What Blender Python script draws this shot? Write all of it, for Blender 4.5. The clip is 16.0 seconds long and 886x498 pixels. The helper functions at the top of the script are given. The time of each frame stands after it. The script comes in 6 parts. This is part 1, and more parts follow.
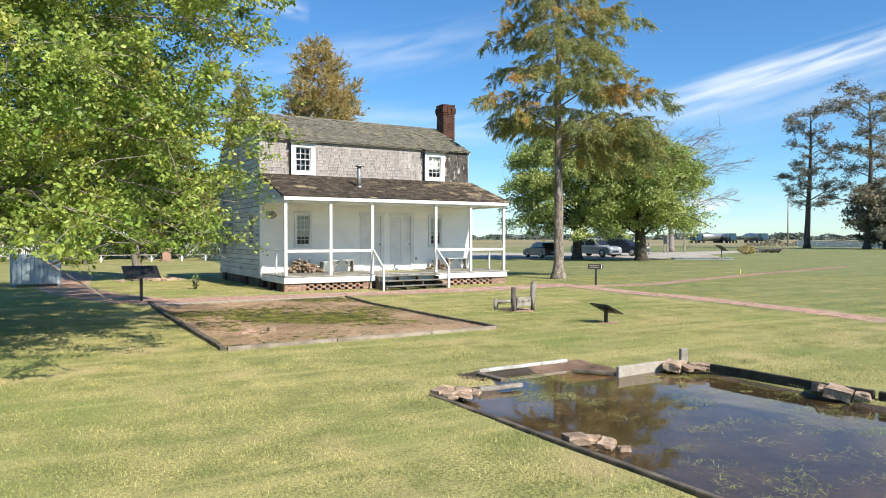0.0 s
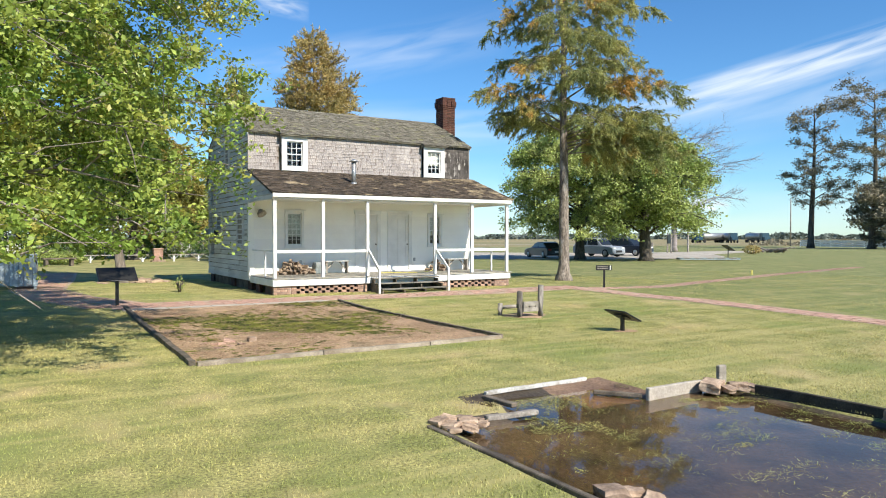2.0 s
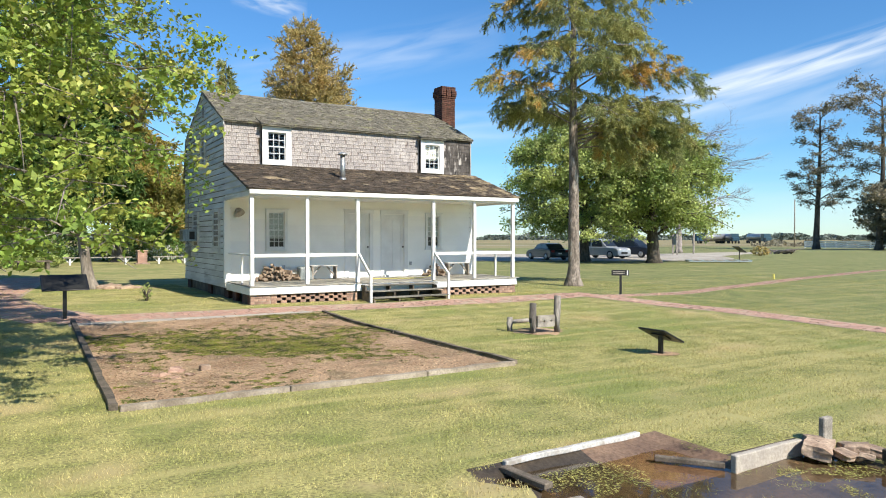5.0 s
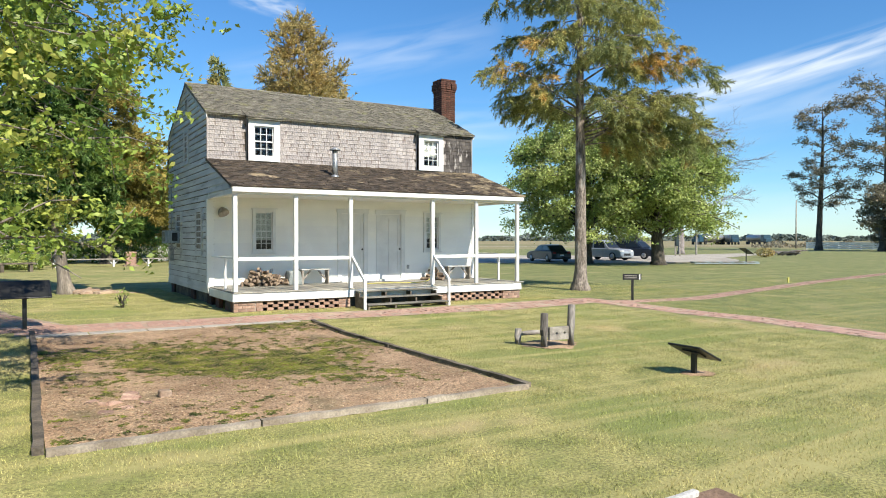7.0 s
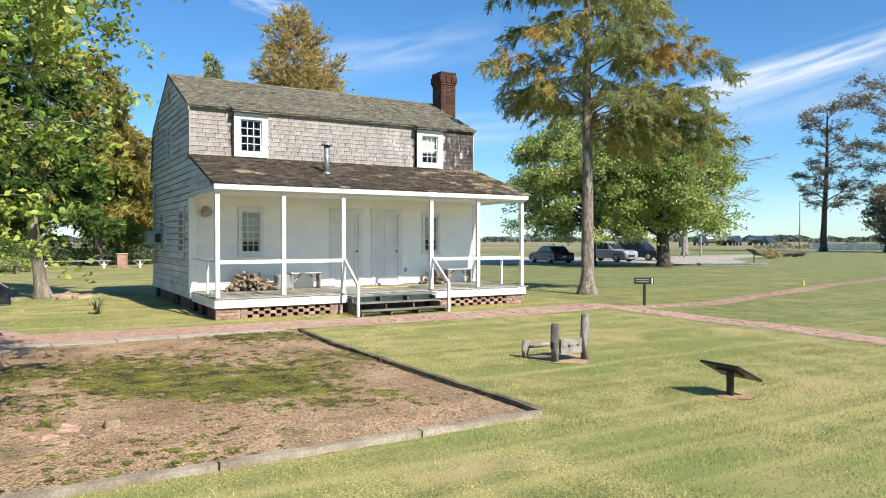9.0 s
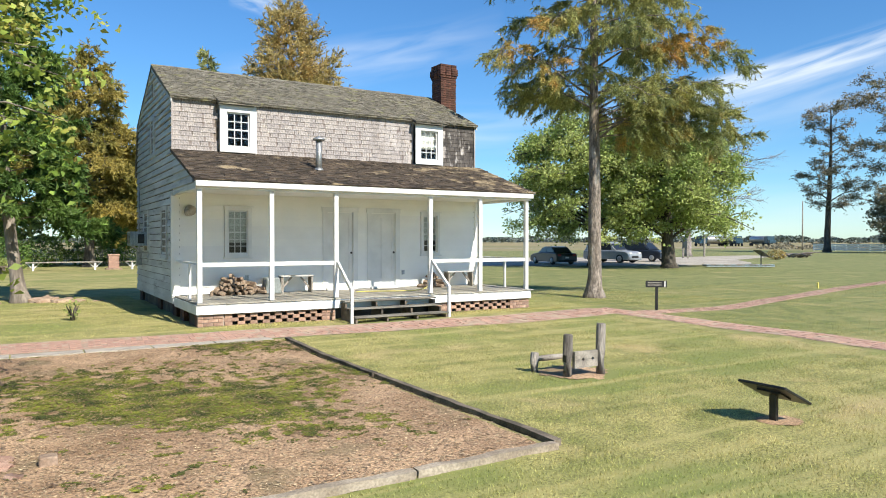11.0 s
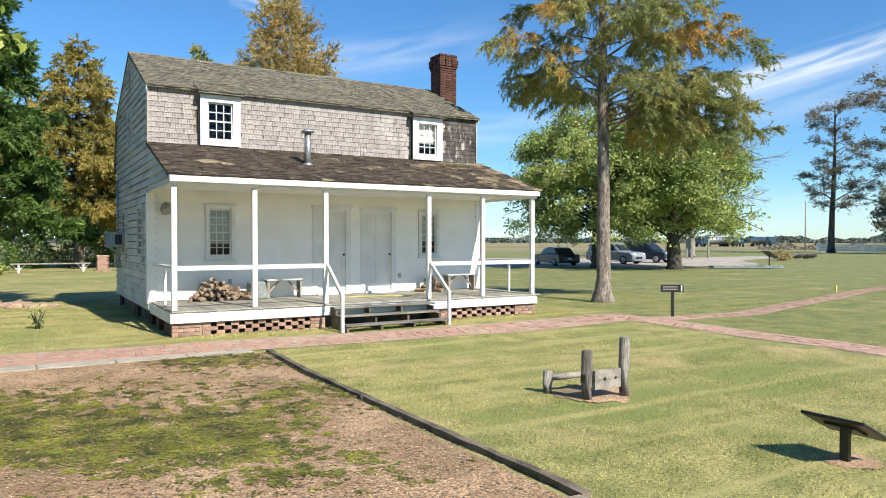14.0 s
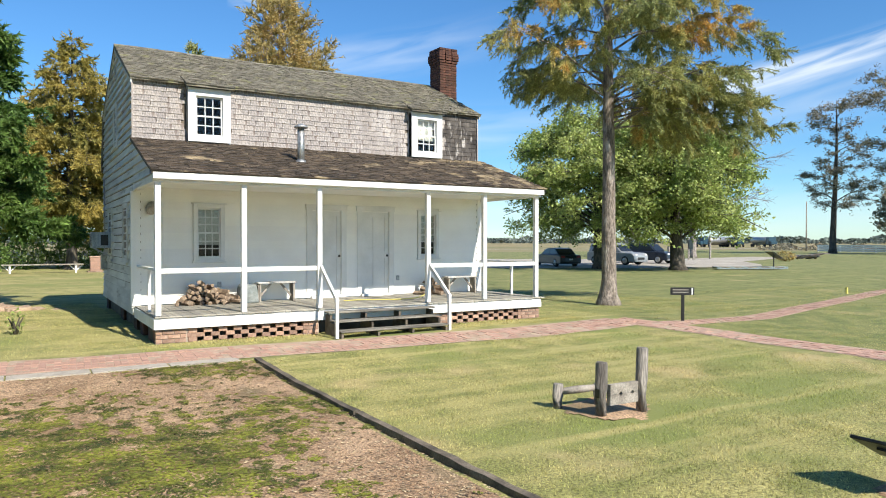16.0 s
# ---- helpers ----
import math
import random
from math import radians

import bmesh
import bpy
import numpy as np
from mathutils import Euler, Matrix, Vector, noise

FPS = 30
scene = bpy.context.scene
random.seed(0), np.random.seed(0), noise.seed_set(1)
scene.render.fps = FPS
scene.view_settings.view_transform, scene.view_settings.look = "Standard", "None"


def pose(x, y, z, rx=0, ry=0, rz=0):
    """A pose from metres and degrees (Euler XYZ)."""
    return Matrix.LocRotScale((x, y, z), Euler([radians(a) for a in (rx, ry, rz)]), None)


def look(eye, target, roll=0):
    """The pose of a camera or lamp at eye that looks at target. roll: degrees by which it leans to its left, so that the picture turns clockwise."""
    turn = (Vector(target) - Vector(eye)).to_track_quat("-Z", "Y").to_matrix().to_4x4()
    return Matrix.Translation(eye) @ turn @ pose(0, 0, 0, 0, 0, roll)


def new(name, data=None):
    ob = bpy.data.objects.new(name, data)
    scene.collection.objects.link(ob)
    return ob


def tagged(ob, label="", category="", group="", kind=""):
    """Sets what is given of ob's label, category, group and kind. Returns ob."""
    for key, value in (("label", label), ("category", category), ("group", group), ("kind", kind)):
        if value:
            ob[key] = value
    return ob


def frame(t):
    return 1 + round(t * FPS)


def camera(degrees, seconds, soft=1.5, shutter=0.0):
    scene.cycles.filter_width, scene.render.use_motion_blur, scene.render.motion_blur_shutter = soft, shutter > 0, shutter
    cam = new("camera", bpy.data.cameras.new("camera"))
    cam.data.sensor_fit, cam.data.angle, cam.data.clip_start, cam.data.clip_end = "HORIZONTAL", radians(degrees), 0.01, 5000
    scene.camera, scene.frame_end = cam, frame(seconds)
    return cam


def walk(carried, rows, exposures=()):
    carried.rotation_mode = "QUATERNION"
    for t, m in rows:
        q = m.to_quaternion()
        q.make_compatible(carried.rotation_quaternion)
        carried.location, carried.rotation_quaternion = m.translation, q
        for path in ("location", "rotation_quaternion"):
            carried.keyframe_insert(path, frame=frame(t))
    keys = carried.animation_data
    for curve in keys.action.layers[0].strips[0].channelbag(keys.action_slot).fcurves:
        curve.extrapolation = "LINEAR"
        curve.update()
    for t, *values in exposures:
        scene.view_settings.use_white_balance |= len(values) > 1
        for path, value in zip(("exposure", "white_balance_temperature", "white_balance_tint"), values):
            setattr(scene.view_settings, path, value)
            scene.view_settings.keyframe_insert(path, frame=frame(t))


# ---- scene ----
cam = camera(64.3, 16.0, 1.0)
PATH = [
    (0, (-7.026, -21.77, 1.853), (-6.008, -20.049, 1.821), 0.0),
    (1, (-6.708, -21.193, 1.856), (-5.688, -19.473, 1.823), 0.0),
    (2, (-6.31, -20.545, 1.851), (-5.291, -18.825, 1.818), 0.0),
    (3, (-5.915, -19.836, 1.866), (-4.893, -18.117, 1.834), 0.1),
    (4, (-5.477, -19.135, 1.877), (-4.457, -17.415, 1.845), 0.0),
    (6.5, (-4.564, -17.439, 1.907), (-3.536, -15.724, 1.878), 0.0),
    (7.5, (-4.189, -16.859, 1.918), (-3.162, -15.144, 1.89), 0.0),
    (9, (-3.687, -16.038, 1.925), (-2.66, -14.322, 1.899), 0.0),
    (11.5, (-2.962, -14.837, 1.934), (-1.935, -13.121, 1.91), -0.0),
    (12.5, (-2.72, -14.442, 1.938), (-1.693, -12.726, 1.915), 0.0),
    (14, (-2.401, -13.895, 1.941), (-1.373, -12.18, 1.918), 0.0),
    (16, (-2.028, -13.241, 1.952), (-0.998, -11.527, 1.93), 0.0),
]
walk(cam, [(t, look(eye, target, roll)) for t, eye, target, roll in PATH])

# ---- light ----
SUN = Vector((0.19, -1.0, 0.88)).normalized()
world = bpy.data.worlds.new("sky")
scene.world = world
world.use_nodes = True
wn = world.node_tree
sky = wn.nodes.new("ShaderNodeTexSky")
sky.sky_type = "NISHITA"
sky.sun_disc = False
sky.sun_elevation = math.asin(SUN.z)
sky.sun_rotation = math.atan2(SUN.x, SUN.y)
sky.air_density = 1.0
sky.dust_density = 0.0
sky.ozone_density = 3.5
wn.nodes["Background"].inputs["Strength"].default_value = 0.0915
hue = wn.nodes.new("ShaderNodeHueSaturation")
hue.inputs["Saturation"].default_value = 1.15
wn.links.new(sky.outputs["Color"], hue.inputs["Color"])
clear_air = wn.nodes.new("ShaderNodeGamma")
clear_air.inputs["Gamma"].default_value = 0.92
wn.links.new(hue.outputs["Color"], clear_air.inputs["Color"])
tint = wn.nodes.new("ShaderNodeMix")
tint.data_type, tint.blend_type = "RGBA", "MULTIPLY"
tint.inputs["Factor"].default_value = 1.0
tint.inputs["B"].default_value = (0.79, 1.12, 1.36, 1)
wn.links.new(clear_air.outputs["Color"], tint.inputs["A"])
wn.links.new(tint.outputs["Result"], wn.nodes["Background"].inputs["Color"])
sun = new("sun", bpy.data.lights.new("sun", "SUN"))
sun.data.energy = 5.0
sun.data.angle = radians(0.53)
sun.data.color = (1.0, 0.935, 0.815)
sun.matrix_world = look(SUN * 60, (0, 0, 0))
scene.view_settings.exposure = 0.57


# ---- materials ----
def srgb(*c):
    return tuple(((v / 255 + 0.055) / 1.055) ** 2.4 if v > 10 else v / 3295 for v in c)


def material(name, dark, light, scale=4.0, rough=0.8, bump=0.3, fine=60.0, vary=0.0, metal=0.0, stretch=(1, 1, 1), stain=None, stain_scale=0.8, stain_at=0.55, through_light=0.0, dist=0.01, streak=None, grit=0.23, stain_side=None, patch=None):
    """Two-scale noise between two base colours, an optional stain, relief, and a shift from piece to piece."""
    m = bpy.data.materials.new(name)
    m.use_nodes = True
    t = m.node_tree
    n, l = t.nodes, t.links
    b = n["Principled BSDF"]
    b.inputs["Roughness"].default_value = rough
    b.inputs["Metallic"].default_value = metal
    co = n.new("ShaderNodeTexCoord")
    mp = n.new("ShaderNodeMapping")
    mp.inputs["Scale"].default_value = stretch
    l.new(co.outputs["Object"], mp.inputs["Vector"])

    def noise_at(s, detail=4.0):
        x = n.new("ShaderNodeTexNoise")
        x.inputs["Scale"].default_value = s
        x.inputs["Detail"].default_value = detail
        l.new(mp.outputs["Vector"], x.inputs["Vector"])
        return x.outputs["Fac"]

    def mix(fac, a, c, blend="MIX"):
        x = n.new("ShaderNodeMix")
        x.data_type, x.blend_type = "RGBA", blend
        for sock, v in ((x.inputs["Factor"], fac), (x.inputs["A"], a), (x.inputs["B"], c)):
            if isinstance(v, (tuple, float, int)):
                sock.default_value = (*v, 1) if isinstance(v, tuple) else v
            else:
                l.new(v, sock)
        return x.outputs["Result"]

    def ramp(v, lo, hi):
        x = n.new("ShaderNodeMapRange")
        x.interpolation_type = "SMOOTHSTEP"
        x.inputs["From Min"].default_value, x.inputs["From Max"].default_value = lo, hi
        l.new(v, x.inputs["Value"])
        return x.outputs["Result"]

    big, small = noise_at(scale), noise_at(fine, 3.0)
    col = mix(ramp(big, 0.3, 0.7), dark, light)
    grain = mix(ramp(small, 0.25, 0.75), (1 - grit * 1.2,) * 3, (1 + grit * 0.8,) * 3)
    col = mix(1.0, col, grain, "MULTIPLY")
    if stain:
        spots = noise_at(stain_scale, 6.0)
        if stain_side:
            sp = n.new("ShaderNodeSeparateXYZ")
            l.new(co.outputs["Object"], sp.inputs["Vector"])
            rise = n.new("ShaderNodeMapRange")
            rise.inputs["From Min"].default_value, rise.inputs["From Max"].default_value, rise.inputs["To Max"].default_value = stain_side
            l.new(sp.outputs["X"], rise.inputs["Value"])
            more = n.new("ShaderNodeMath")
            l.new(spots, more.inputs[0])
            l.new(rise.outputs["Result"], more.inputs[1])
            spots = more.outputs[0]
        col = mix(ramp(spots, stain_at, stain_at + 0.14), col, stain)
    if patch:
        col = mix(ramp(noise_at(patch[1], 5.0), patch[2], patch[2] + 0.16), col, patch[0])
    if streak:
        turn = n.new("ShaderNodeMapping")
        turn.inputs["Rotation"].default_value = (0, 0, radians(streak[1]))
        turn.inputs["Scale"].default_value = (streak[2], streak[3], 1)
        l.new(co.outputs["Object"], turn.inputs["Vector"])
        lines = n.new("ShaderNodeTexNoise")
        lines.inputs["Scale"].default_value = 1.0
        lines.inputs["Detail"].default_value = 5.0
        l.new(turn.outputs["Vector"], lines.inputs["Vector"])
        col = mix(ramp(lines.outputs["Fac"], 0.47, 0.72), col, streak[0])
    if vary:
        info, geo = n.new("ShaderNodeObjectInfo"), n.new("ShaderNodeNewGeometry")
        add = n.new("ShaderNodeMath")
        l.new(info.outputs["Random"], add.inputs[0])
        l.new(geo.outputs["Random Per Island"], add.inputs[1])
        fr = n.new("ShaderNodeMath")
        fr.operation = "FRACT"
        l.new(add.outputs[0], fr.inputs[0])
        lo, hi = 1 - vary, 1 + vary
        tone = mix(fr.outputs[0], (lo, lo, lo), (hi, hi, hi * 0.97))
        col = mix(1.0, col, tone, "MULTIPLY")
    l.new(col, b.inputs["Base Color"])
    if bump:
        bp = n.new("ShaderNodeBump")
        bp.inputs["Strength"].default_value = bump
        bp.inputs["Distance"].default_value = dist
        l.new(small, bp.inputs["Height"])
        l.new(bp.outputs["Normal"], b.inputs["Normal"])
    if through_light:
        tr = n.new("ShaderNodeBsdfTranslucent")
        l.new(col, tr.inputs["Color"])
        ms = n.new("ShaderNodeMixShader")
        ms.inputs["Fac"].default_value = through_light
        l.new(b.outputs["BSDF"], ms.inputs[1])
        l.new(tr.outputs["BSDF"], ms.inputs[2])
        l.new(ms.outputs["Shader"], n["Material Output"].inputs["Surface"])
    return m


GRASS = material("lawn", (0.205, 0.212, 0.062), (0.36, 0.325, 0.12), 1.7, 0.95, 0.5, 34, grit=0.5, stain=(0.385, 0.315, 0.145), stain_scale=0.6, stain_at=0.55, dist=0.015, patch=((0.19, 0.212, 0.058), 0.33, 0.49), streak=((0.37, 0.33, 0.13), 24, 0.15, 2.6))
LUSH_GRASS = material("lush_lawn", (0.13, 0.16, 0.042), (0.235, 0.235, 0.077), 1.7, 0.95, 0.5, 34, grit=0.5, stain=(0.30, 0.26, 0.11), stain_scale=0.5, stain_at=0.56, dist=0.015, streak=((0.25, 0.24, 0.088), 24, 0.15, 2.6))
BLADE = material("grass_blade", (0.355, 0.365, 0.12), (0.58, 0.515, 0.222), 1.7, 0.8, 0, 20, vary=0.36, grit=0.35, stain=(0.58, 0.48, 0.235), stain_scale=0.6, stain_at=0.54, through_light=0.3, patch=((0.345, 0.38, 0.118), 0.33, 0.49), streak=((0.53, 0.46, 0.20), 24, 0.15, 2.6))
DIRT = material("bare_soil", (0.31, 0.19, 0.105), (0.53, 0.355, 0.215), 1.1, 0.95, 0.6, 40, grit=0.42, stain=(0.22, 0.165, 0.09), stain_scale=0.9, stain_at=0.56, dist=0.04)
MUD = material("wet_mud", (0.042, 0.033, 0.024), (0.11, 0.08, 0.05), 2.0, 0.6, 0.7, 22, dist=0.02)
WET_SOIL = material("wet_soil", (0.13, 0.08, 0.052), (0.24, 0.155, 0.10), 2.4, 0.7, 0.7, 26, dist=0.02)
FIELD = material("far_field", (0.21, 0.19, 0.075), (0.32, 0.25, 0.12), 0.02, 0.95, 0.2, 0.5)
GRAVEL = material("gravel_road", (0.33, 0.29, 0.235), (0.48, 0.43, 0.355), 0.4, 0.95, 0.6, 18)
BRICK = material("red_brick", (0.30, 0.175, 0.13), (0.46, 0.31, 0.235), 9, 0.9, 0.5, 90, vary=0.3)
CHIM_BRICK = material("sooty_brick", (0.055, 0.026, 0.02), (0.13, 0.052, 0.037), 6, 0.9, 0.5, 90, vary=0.35, stain=(0.04, 0.03, 0.025), stain_scale=1.6, stain_at=0.5)
PAVER = material("path_brick", (0.42, 0.25, 0.19), (0.49, 0.315, 0.245), 3, 0.92, 0.5, 80, vary=0.1, stain=(0.42, 0.33, 0.24), stain_scale=1.4, stain_at=0.54)
PATH_BED = material("path_sand", (0.36, 0.26, 0.19), (0.46, 0.35, 0.26), 3, 0.95, 0.3, 40)
MORTAR = material("mortar", (0.28, 0.23, 0.18), (0.40, 0.34, 0.28), 6, 0.95, 0.5, 60)
WHITE = material("white_paint", (0.66, 0.66, 0.64), (0.76, 0.76, 0.74), 2.0, 0.55, 0.05, 45, grit=0.04)
# Darker than the porch white: base carries the side wall's shade, stain its dirt.
SIDING = material("shaded_weathered_white_paint", (0.52, 0.515, 0.50), (0.68, 0.675, 0.655), 1.6, 0.65, 0.2, 55, vary=0.07, stretch=(1, 0.5, 3.5), stain=(0.30, 0.285, 0.26), stain_scale=1.8, stain_at=0.59, grit=0.06)
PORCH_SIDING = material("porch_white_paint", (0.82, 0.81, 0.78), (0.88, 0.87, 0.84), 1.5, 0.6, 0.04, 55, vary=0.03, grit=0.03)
SHAKE = material("grey_shingle", (0.31, 0.275, 0.26), (0.47, 0.43, 0.415), 1.4, 0.9, 0.6, 40, vary=0.14, stretch=(2.6, 1, 0.6), stain=(0.20, 0.16, 0.145), stain_scale=2.8, stain_at=0.56, grit=0.45, patch=((0.54, 0.51, 0.49), 0.9, 0.55))
# Much darker than the grey shingle, with pale flecks; used past x 7.4.
SHAKE_DARK = material("dark_mottled_shingle", (0.045, 0.038, 0.035), (0.11, 0.097, 0.09), 3, 0.9, 0.6, 40, vary=0.35, stretch=(2, 1, 0.6), stain=(0.42, 0.39, 0.37), stain_scale=4.5, stain_at=0.56)
ROOF = material("mossy_roof_shingle", (0.125, 0.112, 0.088), (0.235, 0.215, 0.168), 4.5, 0.95, 0.6, 60, vary=0.2, stain=(0.23, 0.22, 0.12), stain_scale=3.0, stain_at=0.56, grit=0.55)
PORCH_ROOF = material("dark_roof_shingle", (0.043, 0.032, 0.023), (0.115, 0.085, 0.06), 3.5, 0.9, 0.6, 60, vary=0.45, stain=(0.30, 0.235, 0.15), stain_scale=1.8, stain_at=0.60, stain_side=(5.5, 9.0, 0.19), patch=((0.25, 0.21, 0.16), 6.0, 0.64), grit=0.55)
OLD_WOOD = material("weathered_wood", (0.20, 0.175, 0.15), (0.40, 0.36, 0.31), 5, 0.9, 0.6, 50, stretch=(1, 1, 1), vary=0.12)
DARK_WOOD = material("dark_weathered_wood", (0.065, 0.053, 0.04), (0.18, 0.145, 0.11), 4, 0.85, 0.6, 50, vary=0.2)
DECK = material("worn_deck_board", (0.21, 0.195, 0.165), (0.40, 0.375, 0.32), 2.5, 0.85, 0.4, 45, stretch=(1, 4, 1), vary=0.22)
LOG_END = material("split_log", (0.17, 0.12, 0.085), (0.40, 0.30, 0.215), 14, 0.9, 0.5, 60, vary=0.3)
BARK = material("brown_bark", (0.16, 0.135, 0.11), (0.33, 0.285, 0.24), 5, 0.95, 1.0, 22, stretch=(1, 1, 0.25), dist=0.03)
CYP_BARK = material("grey_brown_bark", (0.13, 0.105, 0.085), (0.36, 0.30, 0.25), 7, 0.95, 1.0, 24, stretch=(1, 1, 0.35), dist=0.04, stain=(0.40, 0.37, 0.33), stain_scale=3.5, stain_at=0.57, grit=0.4)
BLACK_WOOD = material("tarred_board", (0.018, 0.015, 0.012), (0.05, 0.042, 0.033), 4, 0.85, 0.6, 50, vary=0.2)
DARK_BARK = material("dark_bark", (0.05, 0.042, 0.033), (0.13, 0.11, 0.085), 4, 0.95, 1.0, 16, stretch=(1, 1, 0.3), dist=0.03)
GREY_TWIG = material("bare_twig", (0.22, 0.185, 0.17), (0.36, 0.31, 0.29), 3, 0.9, 0.2, 20)
LEAF_MAPLE = material("yellow_green_leaf", (0.19, 0.30, 0.05), (0.41, 0.48, 0.105), 0.9, 0.5, 0, 9, vary=0.32, stain=(0.51, 0.48, 0.12), stain_scale=0.7, stain_at=0.54, through_light=0.36)
LEAF_DARK = material("dark_green_leaf", (0.075, 0.15, 0.03), (0.17, 0.27, 0.06), 0.8, 0.6, 0, 9, vary=0.4, through_light=0.35)
LEAF_MID = material("mid_green_leaf", (0.26, 0.35, 0.085), (0.50, 0.55, 0.19), 0.35, 0.6, 0, 5, vary=0.4, through_light=0.45)
LEAF_CYP = material("cypress_needle", (0.27, 0.31, 0.125), (0.51, 0.49, 0.18), 0.5, 0.75, 0, 7, vary=0.4, stain=(0.66, 0.43, 0.14), stain_scale=0.42, stain_at=0.53, through_light=0.45)
LEAF_RUST = material("rusty_cypress_needle", (0.40, 0.345, 0.14), (0.60, 0.44, 0.17), 0.3, 0.75, 0, 6, vary=0.3, through_light=0.38)
LEAF_FAR = material("far_cypress_needle", (0.17, 0.18, 0.13), (0.30, 0.25, 0.17), 0.15, 0.8, 0, 3, vary=0.3, stain=(0.36, 0.22, 0.10), stain_scale=0.12, through_light=0.2)
LEAF_GOLD = material("golden_leaf", (0.22, 0.21, 0.045), (0.46, 0.36, 0.09), 0.3, 0.7, 0, 6, vary=0.35, through_light=0.3)
LEAF_HAZE = material("hazy_far_leaf", (0.09, 0.12, 0.105), (0.15, 0.175, 0.15), 0.02, 0.9, 0, 1, vary=0.25)
BLACK = material("black_paint", (0.010, 0.010, 0.010), (0.022, 0.021, 0.020), 8, 0.4, 0.05, 60)
GREY_METAL = material("galvanised_metal", (0.30, 0.31, 0.31), (0.48, 0.49, 0.49), 7, 0.45, 0.08, 60, metal=0.7)
BLIND = material("window_blind", (0.50, 0.50, 0.45), (0.60, 0.60, 0.55), 3, 0.8, 0.05, 40)
STONE = material("pale_stone", (0.27, 0.185, 0.13), (0.46, 0.345, 0.255), 5, 0.92, 0.8, 30, vary=0.25, stain=(0.30, 0.19, 0.13), stain_scale=3)
DARK_ROOM = material("dim_interior", (0.10, 0.095, 0.09), (0.14, 0.13, 0.12), 2, 0.9, 0, 20)
GREEN_BOARD = material("grey_green_board", (0.27, 0.33, 0.36), (0.42, 0.49, 0.53), 4, 0.8, 0.3, 40, stretch=(3, 3, 0.5), vary=0.15)
TYRE = material("tyre_rubber", (0.02, 0.02, 0.02), (0.035, 0.035, 0.035), 8, 0.8, 0.1, 60)


def glass_material():
    m = bpy.data.materials.new("window_glass")
    m.use_nodes = True
    b = m.node_tree.nodes["Principled BSDF"]
    b.inputs["Base Color"].default_value = (0.9, 0.93, 0.92, 1)
    b.inputs["Roughness"].default_value = 0.03
    b.inputs["Transmission Weight"].default_value = 1.0
    b.inputs["IOR"].default_value = 1.3
    return m


def paint_material(name, colour, metal=0.0):
    m = material(name, tuple(c * 0.92 for c in colour), colour, 3, 0.36, 0, 40, metal=metal)
    m.node_tree.nodes["Principled BSDF"].inputs["Coat Weight"].default_value = 0.35
    return m


def water_material():
    m = bpy.data.materials.new("pond_water")
    m.use_nodes = True
    n, l = m.node_tree.nodes, m.node_tree.links
    b = n["Principled BSDF"]
    b.inputs["Base Color"].default_value = (0.46, 0.36, 0.24, 1)
    b.inputs["Roughness"].default_value = 0.03
    b.inputs["IOR"].default_value = 1.33
    b.inputs["Transmission Weight"].default_value = 1.0
    x = n.new("ShaderNodeTexNoise")
    x.inputs["Scale"].default_value = 7.0
    x.inputs["Detail"].default_value = 3.0
    p = n.new("ShaderNodeBump")
    p.inputs["Strength"].default_value = 0.15
    p.inputs["Distance"].default_value = 0.02
    l.new(x.outputs["Fac"], p.inputs["Height"])
    l.new(p.outputs["Normal"], b.inputs["Normal"])
    return m


GLASS, WATER = glass_material(), water_material()
CAR_BLACK = paint_material("dark_green_black_car_paint", (0.018, 0.024, 0.024))
CAR_SILVER = paint_material("silver_car_paint", (0.50, 0.51, 0.52), 0.5)
CAR_NAVY = paint_material("navy_car_paint", (0.02, 0.028, 0.045))
TRUCK_BLUE = paint_material("teal_truck_paint", (0.03, 0.075, 0.11))
CAR_GLASS = paint_material("dark_car_glass", (0.015, 0.018, 0.02))


# ---- mesh helpers ----
def box(bm, x0, x1, y0, y1, z0, z1, m=None):
    vs = [bm.verts.new(m @ Vector(p) if m else p) for p in
          ((x0, y0, z0), (x1, y0, z0), (x1, y1, z0), (x0, y1, z0), (x0, y0, z1), (x1, y0, z1), (x1, y1, z1), (x0, y1, z1))]
    for f in ((3, 2, 1, 0), (4, 5, 6, 7), (0, 1, 5, 4), (1, 2, 6, 5), (2, 3, 7, 6), (3, 0, 4, 7)):
        bm.faces.new([vs[i] for i in f])
    return vs


def bar(bm, a, b, w, h=None):
    """A square bar from a to b."""
    a, b = Vector(a), Vector(b)
    h = h or w
    q = (b - a).to_track_quat("Z", "Y" if abs((b - a).normalized().y) < 0.9 else "X")
    box(bm, -w / 2, w / 2, -h / 2, h / 2, 0, (b - a).length, Matrix.Translation(a) @ q.to_matrix().to_4x4())


def prism(bm, outline, axis, a, b):
    """An outline of pairs, extruded along x, y or z from a to b."""
    def put(u, v, w):
        return {"x": (w, u, v), "y": (u, w, v), "z": (u, v, w)}[axis]
    lo = [bm.verts.new(put(u, v, a)) for u, v in outline]
    hi = [bm.verts.new(put(u, v, b)) for u, v in outline]
    n = len(outline)
    bm.faces.new(lo[::-1]), bm.faces.new(hi)
    for i in range(n):
        bm.faces.new((lo[i], lo[(i + 1) % n], hi[(i + 1) % n], hi[i]))


